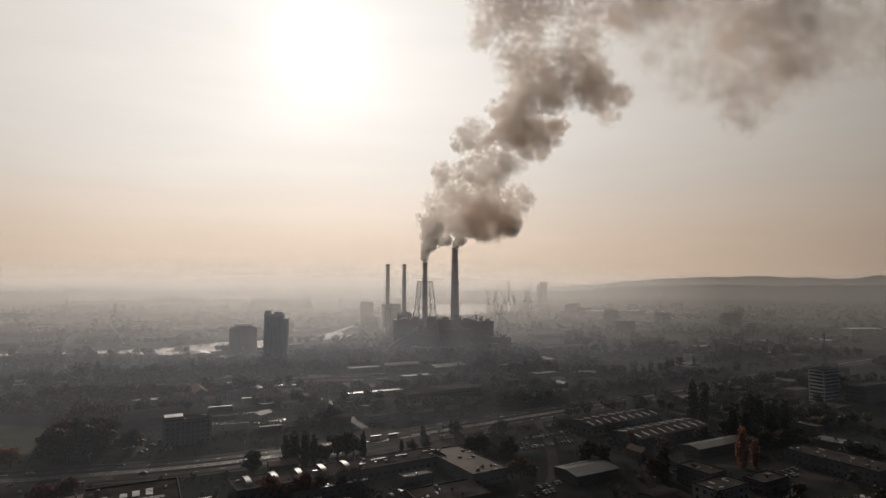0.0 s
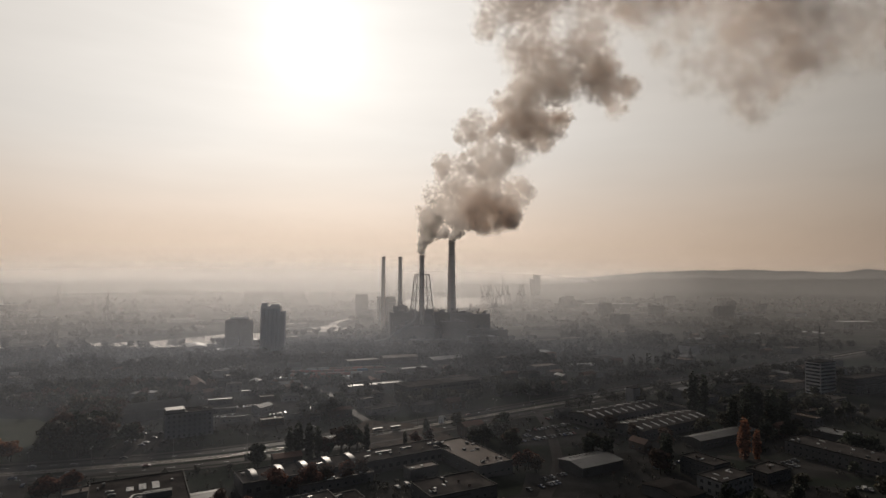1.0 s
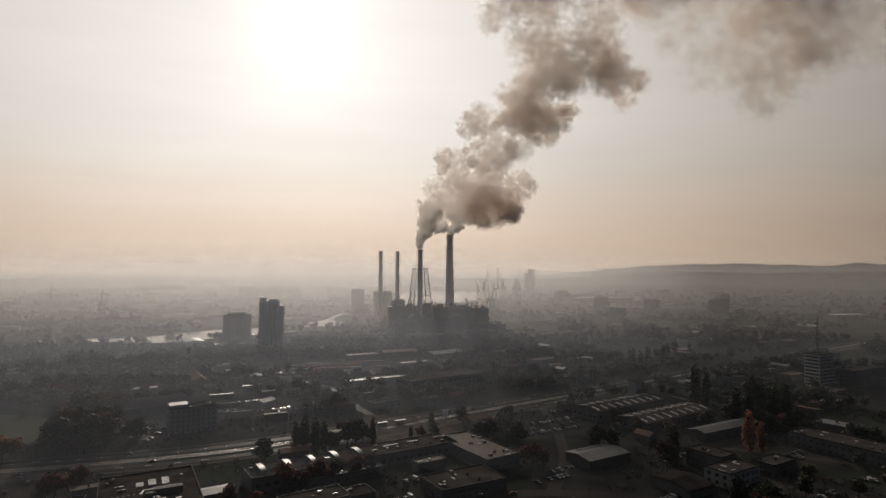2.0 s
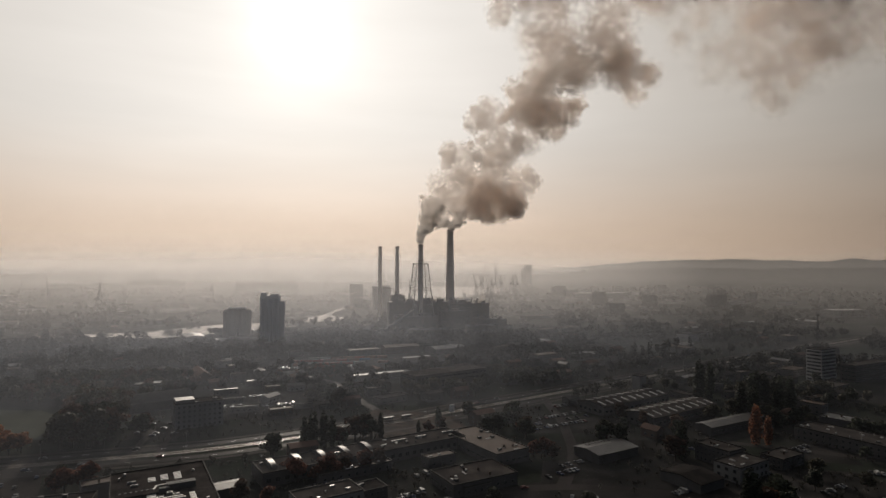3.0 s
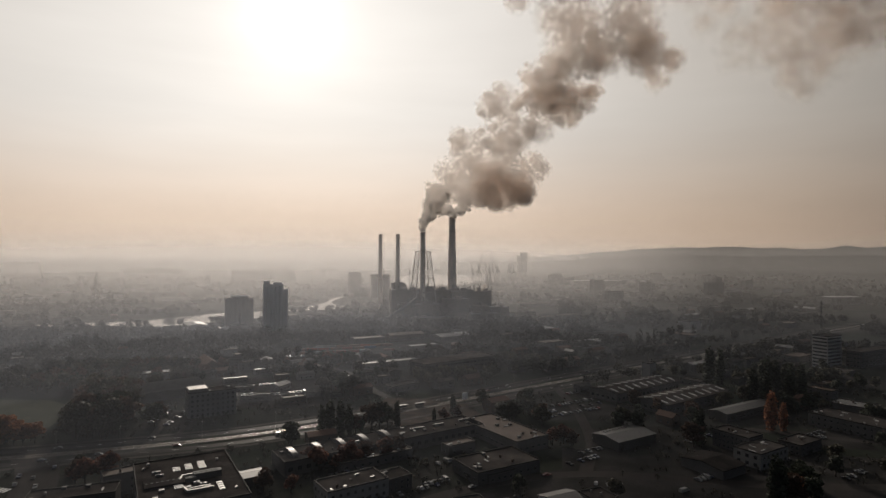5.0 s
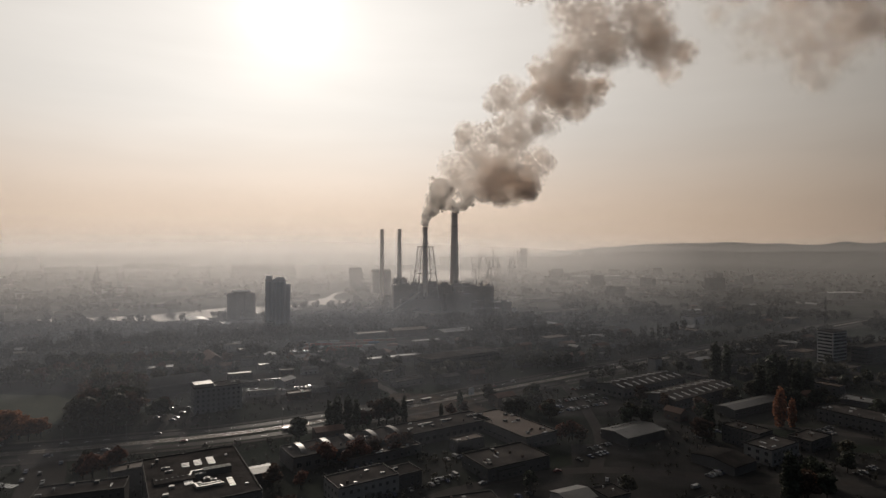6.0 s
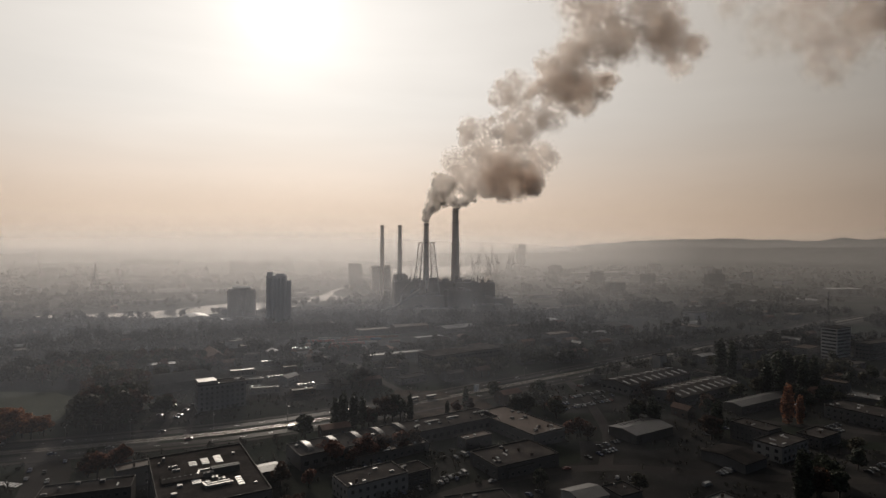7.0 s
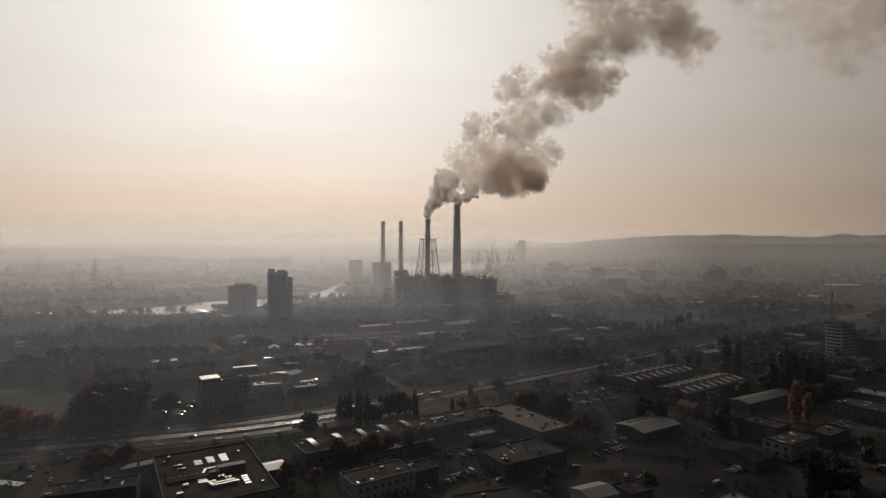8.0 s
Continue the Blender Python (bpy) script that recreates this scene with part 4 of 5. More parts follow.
for x, y, L, W, rz in ((112, 412, 70, 44, 20), (-292, 462, 92, 80, 10), (4, 430, 66, 80, 10), (-60, 690, 165, 90, 4), (82, 322, 40, 44, 20), (-168, 425, 32, 50, 0), (-10, 270, 80, 24, 15), (238, 330, 44, 30, 20)):
    take(x, y, L, W, rz)

random.seed(77)
KINDS = (("shed", "shed", "grey works shed with a dark felt roof", WALL_GREY, ROOF_FELT, "flat", 5), ("shed", "shed", "shed with a pale sheet roof", WALL_GREY, ROOF_PALE, "gable", 5), ("house", "house", "small house with dull red tiles", BRICK, ROOF_TILE, "gable", 6),
         ("warehouse", "warehouse", "flat brown-roofed warehouse with dark walls", WALL_DARK, ROOF_BROWN, "flat", 7), ("building", "building", "pale block with dark flat roof", WALL_WHITE, ROOF_FELT, "flat", 10), ("warehouse", "warehouse", "warehouse with shining sheet roof", WALL_GREY, ROOF_SHEET, "gable", 7),
         ("house", "house", "grey house with a dark pitched roof", WALL_GREY, ROOF_FELT, "gable", 6))


def infill(n, y0, y1, spread, lengths, windows):
    made = tries = 0
    while made < n and tries < n * 40:
        tries += 1
        y = random.uniform(y0, y1)
        x = random.uniform(-spread, spread) * y - 20
        L = random.uniform(*lengths)
        W = min(L * random.uniform(0.4, 0.7), 26)
        name, cat, label, wall, roof, style, h = random.choices(KINDS, (5, 2, 2, 4, 1.5, 0, 4) if y0 < 1000 else (5, 0, 2, 4, 1.5, 0, 4))[0]
        if name == "house":
            L, W = min(L, 16), min(W, 10)
        if x < -170 and y < 640 or x > 50 and y < 345 or not free(x, y, max(L, W) * 0.62 + 2):
            continue
        rz = random.choice((G, G, G, G - 90, G + random.uniform(-9, 9)))
        h *= random.uniform(0.8, 1.3)
        building(x, y, L, W, h, rz, wall, roof, label, name, cat, style, random.uniform(1.4, 2.6), (1 if h < 6 else 2) if windows else 0, max(2, int(L / 6)), "sw" if rz > 0 else "es", (1.5, 1.3), "works and houses of the district")
        take(x, y, L, W, rz)
        made += 1


YARD_ZONE = len(TAKEN)
take(-112, 505, 104, 130, 0)
infill(12, 250, 440, 0.8, (12, 22), True)
infill(110, 440, 700, 0.85, (12, 38), True)
infill(110, 700, 1120, 0.85, (14, 50), False)
infill(150, 1120, 2300, 0.8, (30, 90), False)

TAKEN.pop(YARD_ZONE)
# named trees
for x, y, s, shape, leaf in ((-66, 372, 21, "poplar", "green"), (-61, 376, 23, "poplar", "green"), (-55, 377, 22, "poplar", "green"), (-36, 389, 17, "round", "brown"), (-31, 391, 18, "round", "olive"), (-26, 388, 16, "round", "green"), (-20, 389, 18, "poplar", "green"), (-50, 380, 19, "poplar", "green"), (-43, 384, 9, "round", "green"), (174.5, 376, 15, "round", "brown"), (172, 372, 13, "round", "green"), (-58, 490, 18, "round", "green"), (-50, 482, 17, "round", "olive"), (-44, 495, 19, "round", "green"), (-66, 500, 17, "round", "green"), (-72, 486, 14, "round", "olive"), (-174, 414, 16, "round", "green"), (-176, 424, 14, "round", "brown"), (20, 414, 15, "poplar", "green"), (-82, 360, 16, "round", "green"), (-46, 384, 12, "round", "brown"),
                             (214, 353, 25, "poplar", "orange"), (221.5, 352, 18, "poplar", "orange"),
                             (242, 464, 35, "poplar", "green"), (252, 464, 33, "poplar", "green"), (262, 425, 31, "poplar", "green"), (268, 428, 32, "poplar", "green"), (274, 428, 30, "poplar", "green"), (281, 420, 29, "poplar", "green"), (291, 421, 28, "poplar", "green"), (244, 412, 27, "poplar", "green"), (249, 404, 26, "poplar", "green"), (264, 401, 25, "poplar", "green"), (148, 331, 15, "round", "brown"), (75, 346, 12, "round", "rust"), (78, 340, 10, "round", "brown"), (244, 452, 26, "poplar", "green"), (266, 430, 26, "poplar", "green"), (276, 428, 28, "poplar", "green"), (286, 432, 26, "poplar", "green"),
                             (-166, 322, 15, "round", "rust"), (-174, 318, 14, "round", "rust"), (-180, 322, 12, "round", "brown"), (-64, 322, 13, "round", "rust"), (-48, 328, 13, "round", "rust"), (-40, 332, 12, "round", "brown"), (-30, 336, 12, "round", "rust"), (-22, 340, 11, "round", "brown"), (-88, 300, 11, "round", "brown"), (-75, 296, 9, "round", "rust"), (-250, 372, 13, "round", "rust"), (-243, 358, 12, "round", "rust"), (-70, 330, 10, "round", "rust"), (-55, 322, 9, "round", "rust"), (68, 345, 11, "round", "rust"),
                             (137, 249, 24, "poplar", "green"), (141, 251, 21, "poplar", "green"), (147, 252, 15, "round", "brown"), (151, 262, 11, "round", "rust"), (158, 252, 13, "round", "green"), (72, 268, 10, "round", "olive"), (30, 280, 10, "round", "green"), (152, 334, 20, "poplar", "green"), (156, 337, 21, "poplar", "green"), (118, 366, 13, "round", "green"), (128, 360, 15, "round", "green"), (124, 372, 14, "round", "olive"),
                             (163, 264, 14, "round", "green"), (168, 274, 12, "round", "green"), (152, 256, 12, "round", "amber"), (12, 402, 9, "round", "rust"), (22, 408, 9, "round", "brown"), (5, 398, 10, "poplar", "green")):
    tree(x, y, s, shape, leaf)
random.seed(11)
COPSE = {"green": [], "olive": [], "brown": [], "rust": []}
for _ in range(72):
    x, y = random.uniform(-214, -182), random.uniform(388, 490)
    x -= (y - 390) * 0.32
    if free(x, y, 1) and not (-186 < x < -150 and y < 455):
        if y < 440:
            tree(x, y, random.uniform(12, 23), *random.choice((("round", "green"), ("round", "olive"), ("round", "brown"), ("poplar", "green"))))
        else:
            COPSE[random.choice(("green", "olive", "brown"))].append((x, y, random.uniform(17, 24), random.uniform(6, 8)))
for x, y, s in ((-249, 392, 17), (-243, 388, 15), (-236, 384, 14), (-256, 398, 16), (-232, 389, 13), (-264, 396, 15), (-247, 381, 12)):
    tree(x, y, s, "round", "amber")
for cx, cy, sx, sy, n, kinds in ((-250, 540, 80, 70, 90, ("green", "olive", "brown")), (-222, 460, 14, 50, 44, ("green", "olive")), (-235, 560, 60, 60, 70, ("green", "brown", "olive")), (-275, 388, 30, 14, 16, ("rust", "brown", "brown")), (-262, 600, 50, 30, 40, ("green", "olive")), (-300, 400, 40, 30, 18, ("brown", "green", "rust")), (-190, 395, 14, 20, 8, ("green", "olive")),
                                 (-52, 500, 16, 20, 16, ("green", "olive", "brown")), (-66, 615, 30, 14, 24, ("green", "brown", "rust")), (60, 440, 40, 20, 14, ("green", "olive")), (130, 570, 90, 50, 70, ("green", "olive")),
                                 (270, 490, 70, 40, 26, ("green", "olive")), (250, 350, 40, 25, 16, ("green", "olive")), (200, 280, 30, 20, 4, ("green", "olive")), (350, 470, 60, 50, 50, ("green", "olive")), (90, 390, 26, 18, 9, ("green", "brown")),
                                 (262, 410, 34, 24, 14, ("green", "olive")), (160, 400, 20, 16, 8, ("green", "brown")), (320, 340, 40, 50, 30, ("green",)), (60, 400, 30, 16, 12, ("green", "olive")), (30, 520, 50, 22, 26, ("green", "olive")), (-80, 265, 10, 20, 4, ("brown", "green")), (-200, 345, 20, 12, 6, ("green", "brown"))):
    for _ in range(n):
        x, y = random.gauss(cx, sx * 0.55), random.gauss(cy, sy * 0.55)
        if free(x, y, 1.5):
            size, leaf = random.uniform(8, 15), random.choice(kinds)
            if y < 440 and abs(x) < 300:
                tree(x, y, size, "round", leaf)
            else:
                COPSE[leaf].append((x, y, size, size * 0.42))


def wood(name, cells, label, size, seed, mat, sprays=130):
    """Far woods and scrub: tree crowns as clouds of leaf sprays, on dark boles."""
    rnd = np.random.default_rng(seed)
    verts, faces = [], []
    for x, y, h, r in cells:
        z0 = land_height(x, y)
        lobes = [(x + rnd.uniform(-0.5, 0.5) * r, y + rnd.uniform(-0.5, 0.5) * r, z0 + h * rnd.uniform(0.45, 0.8), r * rnd.uniform(0.45, 0.75), h * rnd.uniform(0.2, 0.32)) for _ in range(4)]
        v, f = leaf_cloud(lobes, sprays, size, rnd)
        k = len(verts)
        verts += v
        faces += [tuple(i + k for i in q) for q in f]
        k = len(verts)
        verts += [(x - 0.3, y, z0), (x + 0.3, y, z0), (x + 0.2, y, z0 + h * 0.6), (x - 0.2, y, z0 + h * 0.6)]
        faces.append((k, k + 1, k + 2, k + 3))
    me = bpy.data.meshes.new(name)
    me.from_pydata(verts, [], faces)
    me.materials.append(mat)
    return tagged(new(name, me), label, "woods", kind="stuff")


random.seed(21)


def scatter(n, x0, x1, y0, y1, keep=0.45, h=(8, 15)):
    cells = []
    while len(cells) < n:
        x, y = random.uniform(x0, x1), random.uniform(y0, y1)
        if abs(x) < 0.95 * y + 60 and noise.noise(Vector((x * 0.006, y * 0.006, 2.0))) + 0.5 > keep and free(x, y):
            hh = random.uniform(*h)
            cells.append((x, y, hh, hh * 0.45))
    return cells


for k, (leaf, cells) in enumerate(COPSE.items()):
    if cells:
        wood("copse", cells, "dense copse of dark autumn trees", 1.5, 60 + k, LEAF[leaf], 330)
random.seed(3)
bushes = []
while len(bushes) < 1500:
    x, y = random.uniform(-330, 400), random.uniform(235, 470)
    if abs(x) < 0.9 * y and noise.noise(Vector((x * 0.03, y * 0.03, 7.0))) > -0.05 and free(x, y, -4):
        bushes.append((x, y, random.uniform(1.2, 3.6), random.uniform(0.9, 2.0)))
wood("shrubs", bushes, "dark shrubs and rough growth between the yards", 0.7, 70, LEAF["far"], 26)
verge = []
for k in range(len(AVENUE) - 1):
    p, d = AVENUE[k], (AVENUE[k + 1] - AVENUE[k]).normalized()
    for o in (-29, -34, 29):
        if 125 < p.x < 560 and random.random() < 0.8:
            verge.append((p.x - d.y * o + random.uniform(-4, 4), p.y + d.x * o + random.uniform(-3, 3), random.uniform(8, 16), random.uniform(4, 6.5)))
wood("copse", [c for c in verge if free(c[0], c[1], 0)], "row of dark trees along the avenue", 1.6, 77, LEAF["far"], 150)
belt = [(random.uniform(-130, 235), random.uniform(800, 852), random.uniform(13, 22), random.uniform(6, 9)) for _ in range(170)]
belt += [(random.uniform(-60, 220), random.uniform(845, 898), random.uniform(14, 24), random.uniform(6, 9)) for _ in range(90)]
wood("woods", [c for c in belt if free(c[0], c[1], 0)], "dark belt of trees before the power station", 2.6, 75, LEAF["far"], 110)
rows = []
for cx, cy, n in ((255, 640, 7), (330, 700, 9), (420, 760, 10), (520, 800, 9), (380, 900, 12), (560, 980, 12), (300, 1000, 9), (700, 1000, 12), (640, 1150, 10), (800, 1250, 12), (460, 1250, 10), (250, 820, 8), (-300, 640, 10), (-390, 700, 12), (-250, 690, 8), (-480, 760, 12)):
    for k in range(n):
        rows.append((cx + 6.5 * k + random.uniform(-2, 2), cy + 2.5 * k + random.uniform(-3, 3), random.uniform(16, 27), random.uniform(3, 4.6)))
wood("woods", [c for c in rows if free(c[0], c[1], 0)], "rows of tall slim trees dim in haze", 1.8, 79, LEAF["far"], 110)
mound = [(random.gauss(-98, 22), random.uniform(850, 905), random.uniform(13, 21), random.uniform(6, 9)) for _ in range(90)] + [(random.uniform(-330, -165), random.uniform(800, 842), random.uniform(9, 16), random.uniform(5, 8)) for _ in range(90)]
wood("woods", [c for c in mound if free(c[0], c[1], 0)], "dark wooded bank beside the silo", 2.4, 81, LEAF["far"], 110)
left = [(random.uniform(-620, -285), random.uniform(520, 690), random.uniform(11, 18), random.uniform(6, 9)) for _ in range(220)]
wood("woods", [c for c in left if free(c[0], c[1], 0) and not (-345 < c[0] < -240 and c[1] < 510)], "dark wood of tall autumn trees beside the river", 1.9, 83, LEAF["far"], 200)
front = [(random.uniform(-300, -60), random.uniform(640, 800), random.uniform(10, 17), random.uniform(5, 8)) for _ in range(210)]
wood("woods", [c for c in front if free(c[0], c[1], 1)], "dark belt of trees between yards and river", 1.9, 84, LEAF["far"], 170)
wood("woods", scatter(900, -620, 760, 560, 880, 0.42), "hazy autumn trees between the yards", 2.0, 31, LEAF["far"])
wood("woods", scatter(800, -1000, 1200, 860, 1400, 0.42, (9, 17)), "dim belt of trees beyond the works", 2.4, 32, LEAF["far"])
wood("woods", scatter(1000, -1700, 2100, 1400, 2700, 0.45, (10, 18)), "far woods in haze", 4.0, 33, LEAF["far"], 90)

# ---------------------------------------------------------------- vehicles


def car_model(paint, seed, van=False):
    e = new("van" if van else "car")
    L, W = (5.2, 1.95) if van else (4.4, 1.78)
    prof = [(-L / 2, 0.35), (-L / 2, 0.9), (-L / 2 + 0.15, 1.9), (L / 2 - 1.2, 1.95), (L / 2 - 0.5, 1.15), (L / 2, 0.95), (L / 2, 0.35)] if van else \
        [(-L / 2, 0.35), (-L / 2, 0.85), (-L / 2 + 0.7, 0.95), (-L / 2 + 1.2, 1.42), (0.35, 1.45), (1.05, 0.98), (L / 2 - 0.1, 0.8), (L / 2, 0.35)]
    bm = bmesh.new()
    rows = [[bm.verts.new((x, s * W / 2 * (0.84 if z > 1.2 else 1.0), z)) for x, z in prof] for s in (-1, 1)]
    n = len(prof)
    for k in range(n):
        j = (k + 1) % n
        bm.faces.new((rows[0][k], rows[0][j], rows[1][j], rows[1][k]))
    bm.faces.new(rows[0]), bm.faces.new(rows[1])
    bmesh.ops.recalc_face_normals(bm, faces=bm.faces)
    part("body", bm, paint, e)
    for s in (-1, 1):
        z0, z1 = (1.15, 1.75) if van else (1.0, 1.36)
        x0, x1 = (L / 2 - 2.2, L / 2 - 1.3) if van else (-L / 2 + 1.25, 0.6)
        part("side_window", box(bmesh.new(), x0, x1, s * W * 0.455 - 0.03, s * W * 0.455 + 0.03, z0, z1), PANE, e)
    bm = bmesh.new()
    xa, za, xb, zb = (L / 2 - 1.17, 1.9, L / 2 - 0.55, 1.22) if van else (0.42, 1.43, 1.02, 1.02)
    bm.faces.new([bm.verts.new(p) for p in ((xa + 0.03, -W * 0.4, za), (xb + 0.03, -W * 0.45, zb + 0.02), (xb + 0.03, W * 0.45, zb + 0.02), (xa + 0.03, W * 0.4, za))])
    part("windscreen", bm, PANE, e)
    for x in (-L * 0.31, L * 0.31):
        for s in (-1, 1):
            bm = tube(bmesh.new(), [(0.2, -0.1), (0.33, -0.1), (0.33, 0.1), (0.2, 0.1)], 12)
            bmesh.ops.rotate(bm, verts=bm.verts, cent=(0, 0, 0), matrix=Matrix.Rotation(radians(90), 3, "X"))
            bmesh.ops.translate(bm, verts=bm.verts, vec=(x, s * (W / 2 - 0.06), 0.33))
            part("wheel", bm, TYRE, e)
    return e


CARS = []
for k, (paint, word) in enumerate(zip(CAR_PAINT, ("white", "silver", "black", "dark red", "dark blue"))):
    CARS.append(tagged(car_model(paint, k), word + " car with dark windows", "car", "cars"))
CARS.append(tagged(car_model(CAR_PAINT[0], 9, True), "white delivery van with dark windscreen", "van", "cars"))
placed = set()
random.seed(41)


def car(x, y, rz):
    model = random.choices(CARS, (2, 4, 5, 1, 3, 1))[0]
    m = pose(x, y, 0.09, 0, 0, rz)
    if model.name in placed:
        copy_thing(model, m)
    else:
        placed.add(model.name)
        model.matrix_basis = m


def car_row(x, y, rz, n, pitch=2.9, nose=0.0, fill=0.68):
    """A row of parked cars side by side along rz."""
    a = radians(rz)
    for k in range(n):
        if random.random() < fill:
            car(x + k * pitch * math.cos(a), y + k * pitch * math.sin(a), rz + 90 + nose + random.choice((0, 180)) + random.uniform(-3, 3))


for args in ((86, 402, 22, 16), (90, 414, 22, 17), (96, 428, 22, 15), (64, 312, 26, 9), (74, 326, 26, 8), (212, 326, 24, 11), (216, 334, 24, 11), (-180, 412, 85, 7, 5.5), (-168, 410, 85, 7, 5.8), (-156, 408, 85, 6, 6.2), (-38, 280, 26, 13), (-12, 296, 24, 5),
             (-72, 512, 10, 12), (-70, 530, 10, 12), (-66, 548, 10, 10), (-130, 660, 6, 30), (-150, 486, 20, 10), (-140, 520, 20, 10), (-110, 490, 18, 9), (-60, 312, 26, 8), (120, 462, 27, 14), (-5, 322, 24, 6), (150, 340, 24, 8), (240, 300, -30, 8), (196, 276, 24, 7), (214, 262, 24, 6), (-225, 505, 60, 10), (70, 286, -20, 6), (122, 284, 24, 6), (104, 280, -66, 4), (176, 300, 24, 6), (20, 272, 24, 5), (112, 350, 24, 9)):
    car_row(*args)
for k in range(10, len(AVENUE) - 14, 2):
    for o, turn in ((-13.5, 0), (-9.5, 0), (9.5, 180), (13.5, 180)):
        if random.random() < 0.17:
            p, d = AVENUE[k], AVENUE[k + 1] - AVENUE[k]
            sd = Vector((-d.y, d.x, 0)).normalized()
            c = p + sd * o
            car(c.x, c.y, math.degrees(math.atan2(d.y, d.x)) + turn)
for x, y, rz in ((-207, 322, 110), (-203, 330, 110), (-211, 333, -70), (-196, 318, -70), (-200, 344, 110), (10, 290, 20), (50, 300, 10), (96, 352, 70)):
    car(x, y, rz)


CONTAINER_PAINT = [material("container_paint_" + n, c, 0.75, 0.25, 0.4, 2, 0.1, spec=0.03) for n, c in (("red", (0.16, 0.045, 0.035)), ("brown", (0.12, 0.06, 0.042)), ("blue", (0.04, 0.06, 0.10)), ("grey", (0.16, 0.155, 0.15)))]


def container(x, y, rz, paint, word):
    e = thing("shipping_container", x, y, 0.06, rz, word + " steel shipping container in the yard", "container", "containers in the yard")
    L, W, H = 12.2, 2.44, 2.6
    bm = box(bmesh.new(), -L / 2, L / 2, -W / 2, W / 2, 0, H)
    for k in range(16):
        u = -L / 2 + 0.45 + k * 0.75
        for s in (-1, 1):
            box(bm, u, u + 0.35, s * (W / 2 + 0.02) - 0.03, s * (W / 2 + 0.02) + 0.03, 0.15, H - 0.12)
    part("body", bm, paint, e)
    for s in (-1, 1):
        part("door", box(bmesh.new(), -L / 2 - 0.06, -L / 2 - 0.004, s * 0.6 - 0.57, s * 0.6 + 0.57, 0.12, H - 0.12, bottom=True), paint, e)
    return e


random.seed(52)
for row, (x0, y0, n) in enumerate(((-118, 676, 9), (-112, 700, 8), (-105, 716, 8))):
    for k in range(n):
        if random.random() < 0.8:
            w = random.choices((0, 1, 2, 3), (5, 3, 1, 2))[0]
            container(x0 + 13.4 * k, y0 + 1.6 * k + random.uniform(-0.8, 0.8), 6 + random.uniform(-2, 2), CONTAINER_PAINT[w], ("dull red", "rusty brown", "dark blue", "grey")[w])
for x, y, rz in ((-212, 356, 8), (-186, 362, 10), (-148, 372, 12), (-92, 386, 22)):
    car(x, y, rz)

# ---------------------------------------------------------------- posts, masts, boards


def street_lamp(x, y, rz):
    e = thing("street_lamp", x, y, 0, rz, "tall grey street lamp with two arms", "street lamp", "avenue lamps")
    part("post", tube(bmesh.new(), [(0.14, 0), (0.1, 5), (0.07, 10)], 8), IRON, e)
    for s in (-1, 1):
        arm = part("arm", beam(bmesh.new(), (0, 0, 9.9), (0, s * 2.2, 10.5), 0.09), IRON, e)
        part("lantern", box(bmesh.new(), -0.16, 0.16, s * 2.2 - 0.4, s * 2.2 + 0.4, 10.44, 10.6, bottom=True), DUCT, arm)
    return e


lamp = None
for k in range(8, len(AVENUE) - 20, 3):
    p, d = AVENUE[k], AVENUE[k + 1] - AVENUE[k]
    rz = math.degrees(math.atan2(d.y, d.x))
    sd = Vector((-d.y, d.x, 0)).normalized() * 5.2
    if lamp is None:
        lamp = street_lamp(p.x + sd.x, p.y + sd.y, rz)
    else:
        copy_thing(lamp, pose(p.x + sd.x, p.y + sd.y, 0, 0, 0, rz))


def tram_stop(x, y, rz, length):
    """A raised island with a pale kerb and a glazed shelter."""
    e = thing("tram_platform", x, y, 0, rz, "narrow raised tram platform with a pale worn kerb", "platform", "tram stop islands")
    part("slab", box(bmesh.new(), -length / 2, length / 2, -1.5, 1.5, 0.05, 0.36), SQUARE, e)
    for v in (-1.62, 1.62):
        part("kerb", box(bmesh.new(), -length / 2, length / 2, v - 0.12, v + 0.12, 0.05, 0.38), COPING, e, "pale kerb line")
    sh = thing("tram_shelter", x, y, 0.36, rz, "small glazed tram shelter with a flat metal roof", "shelter", "tram shelters")
    part("roof", box(bmesh.new(), -4, 4, -1.1, 1.1, 2.45, 2.6, bottom=True), ROOF_SHEET, sh)
    part("back_pane", box(bmesh.new(), -3.8, 3.8, 0.85, 0.9, 0.3, 2.3, bottom=True), PANE, sh)
    for u in (-3.6, 0, 3.6):
        part("post", box(bmesh.new(), u - 0.06, u + 0.06, 0.92, 1.04, 0, 2.45), IRON, sh)


for x, y, length in ((-13, 436, 34), (0, 441, 30), (-30, 421, 36)):
    tram_stop(x, y, 26, length)
board = thing("billboard", 34, 445, 0, 20, "white advertising board on a post by the trees", "billboard")
part("post", tube(bmesh.new(), [(0.25, 0), (0.2, 5)], 10), IRON, board)
part("panel", box(bmesh.new(), -2.2, 2.2, -0.15, 0.15, 3.2, 8.2, bottom=True), WHITE_BOARD, board, "plain white panel")


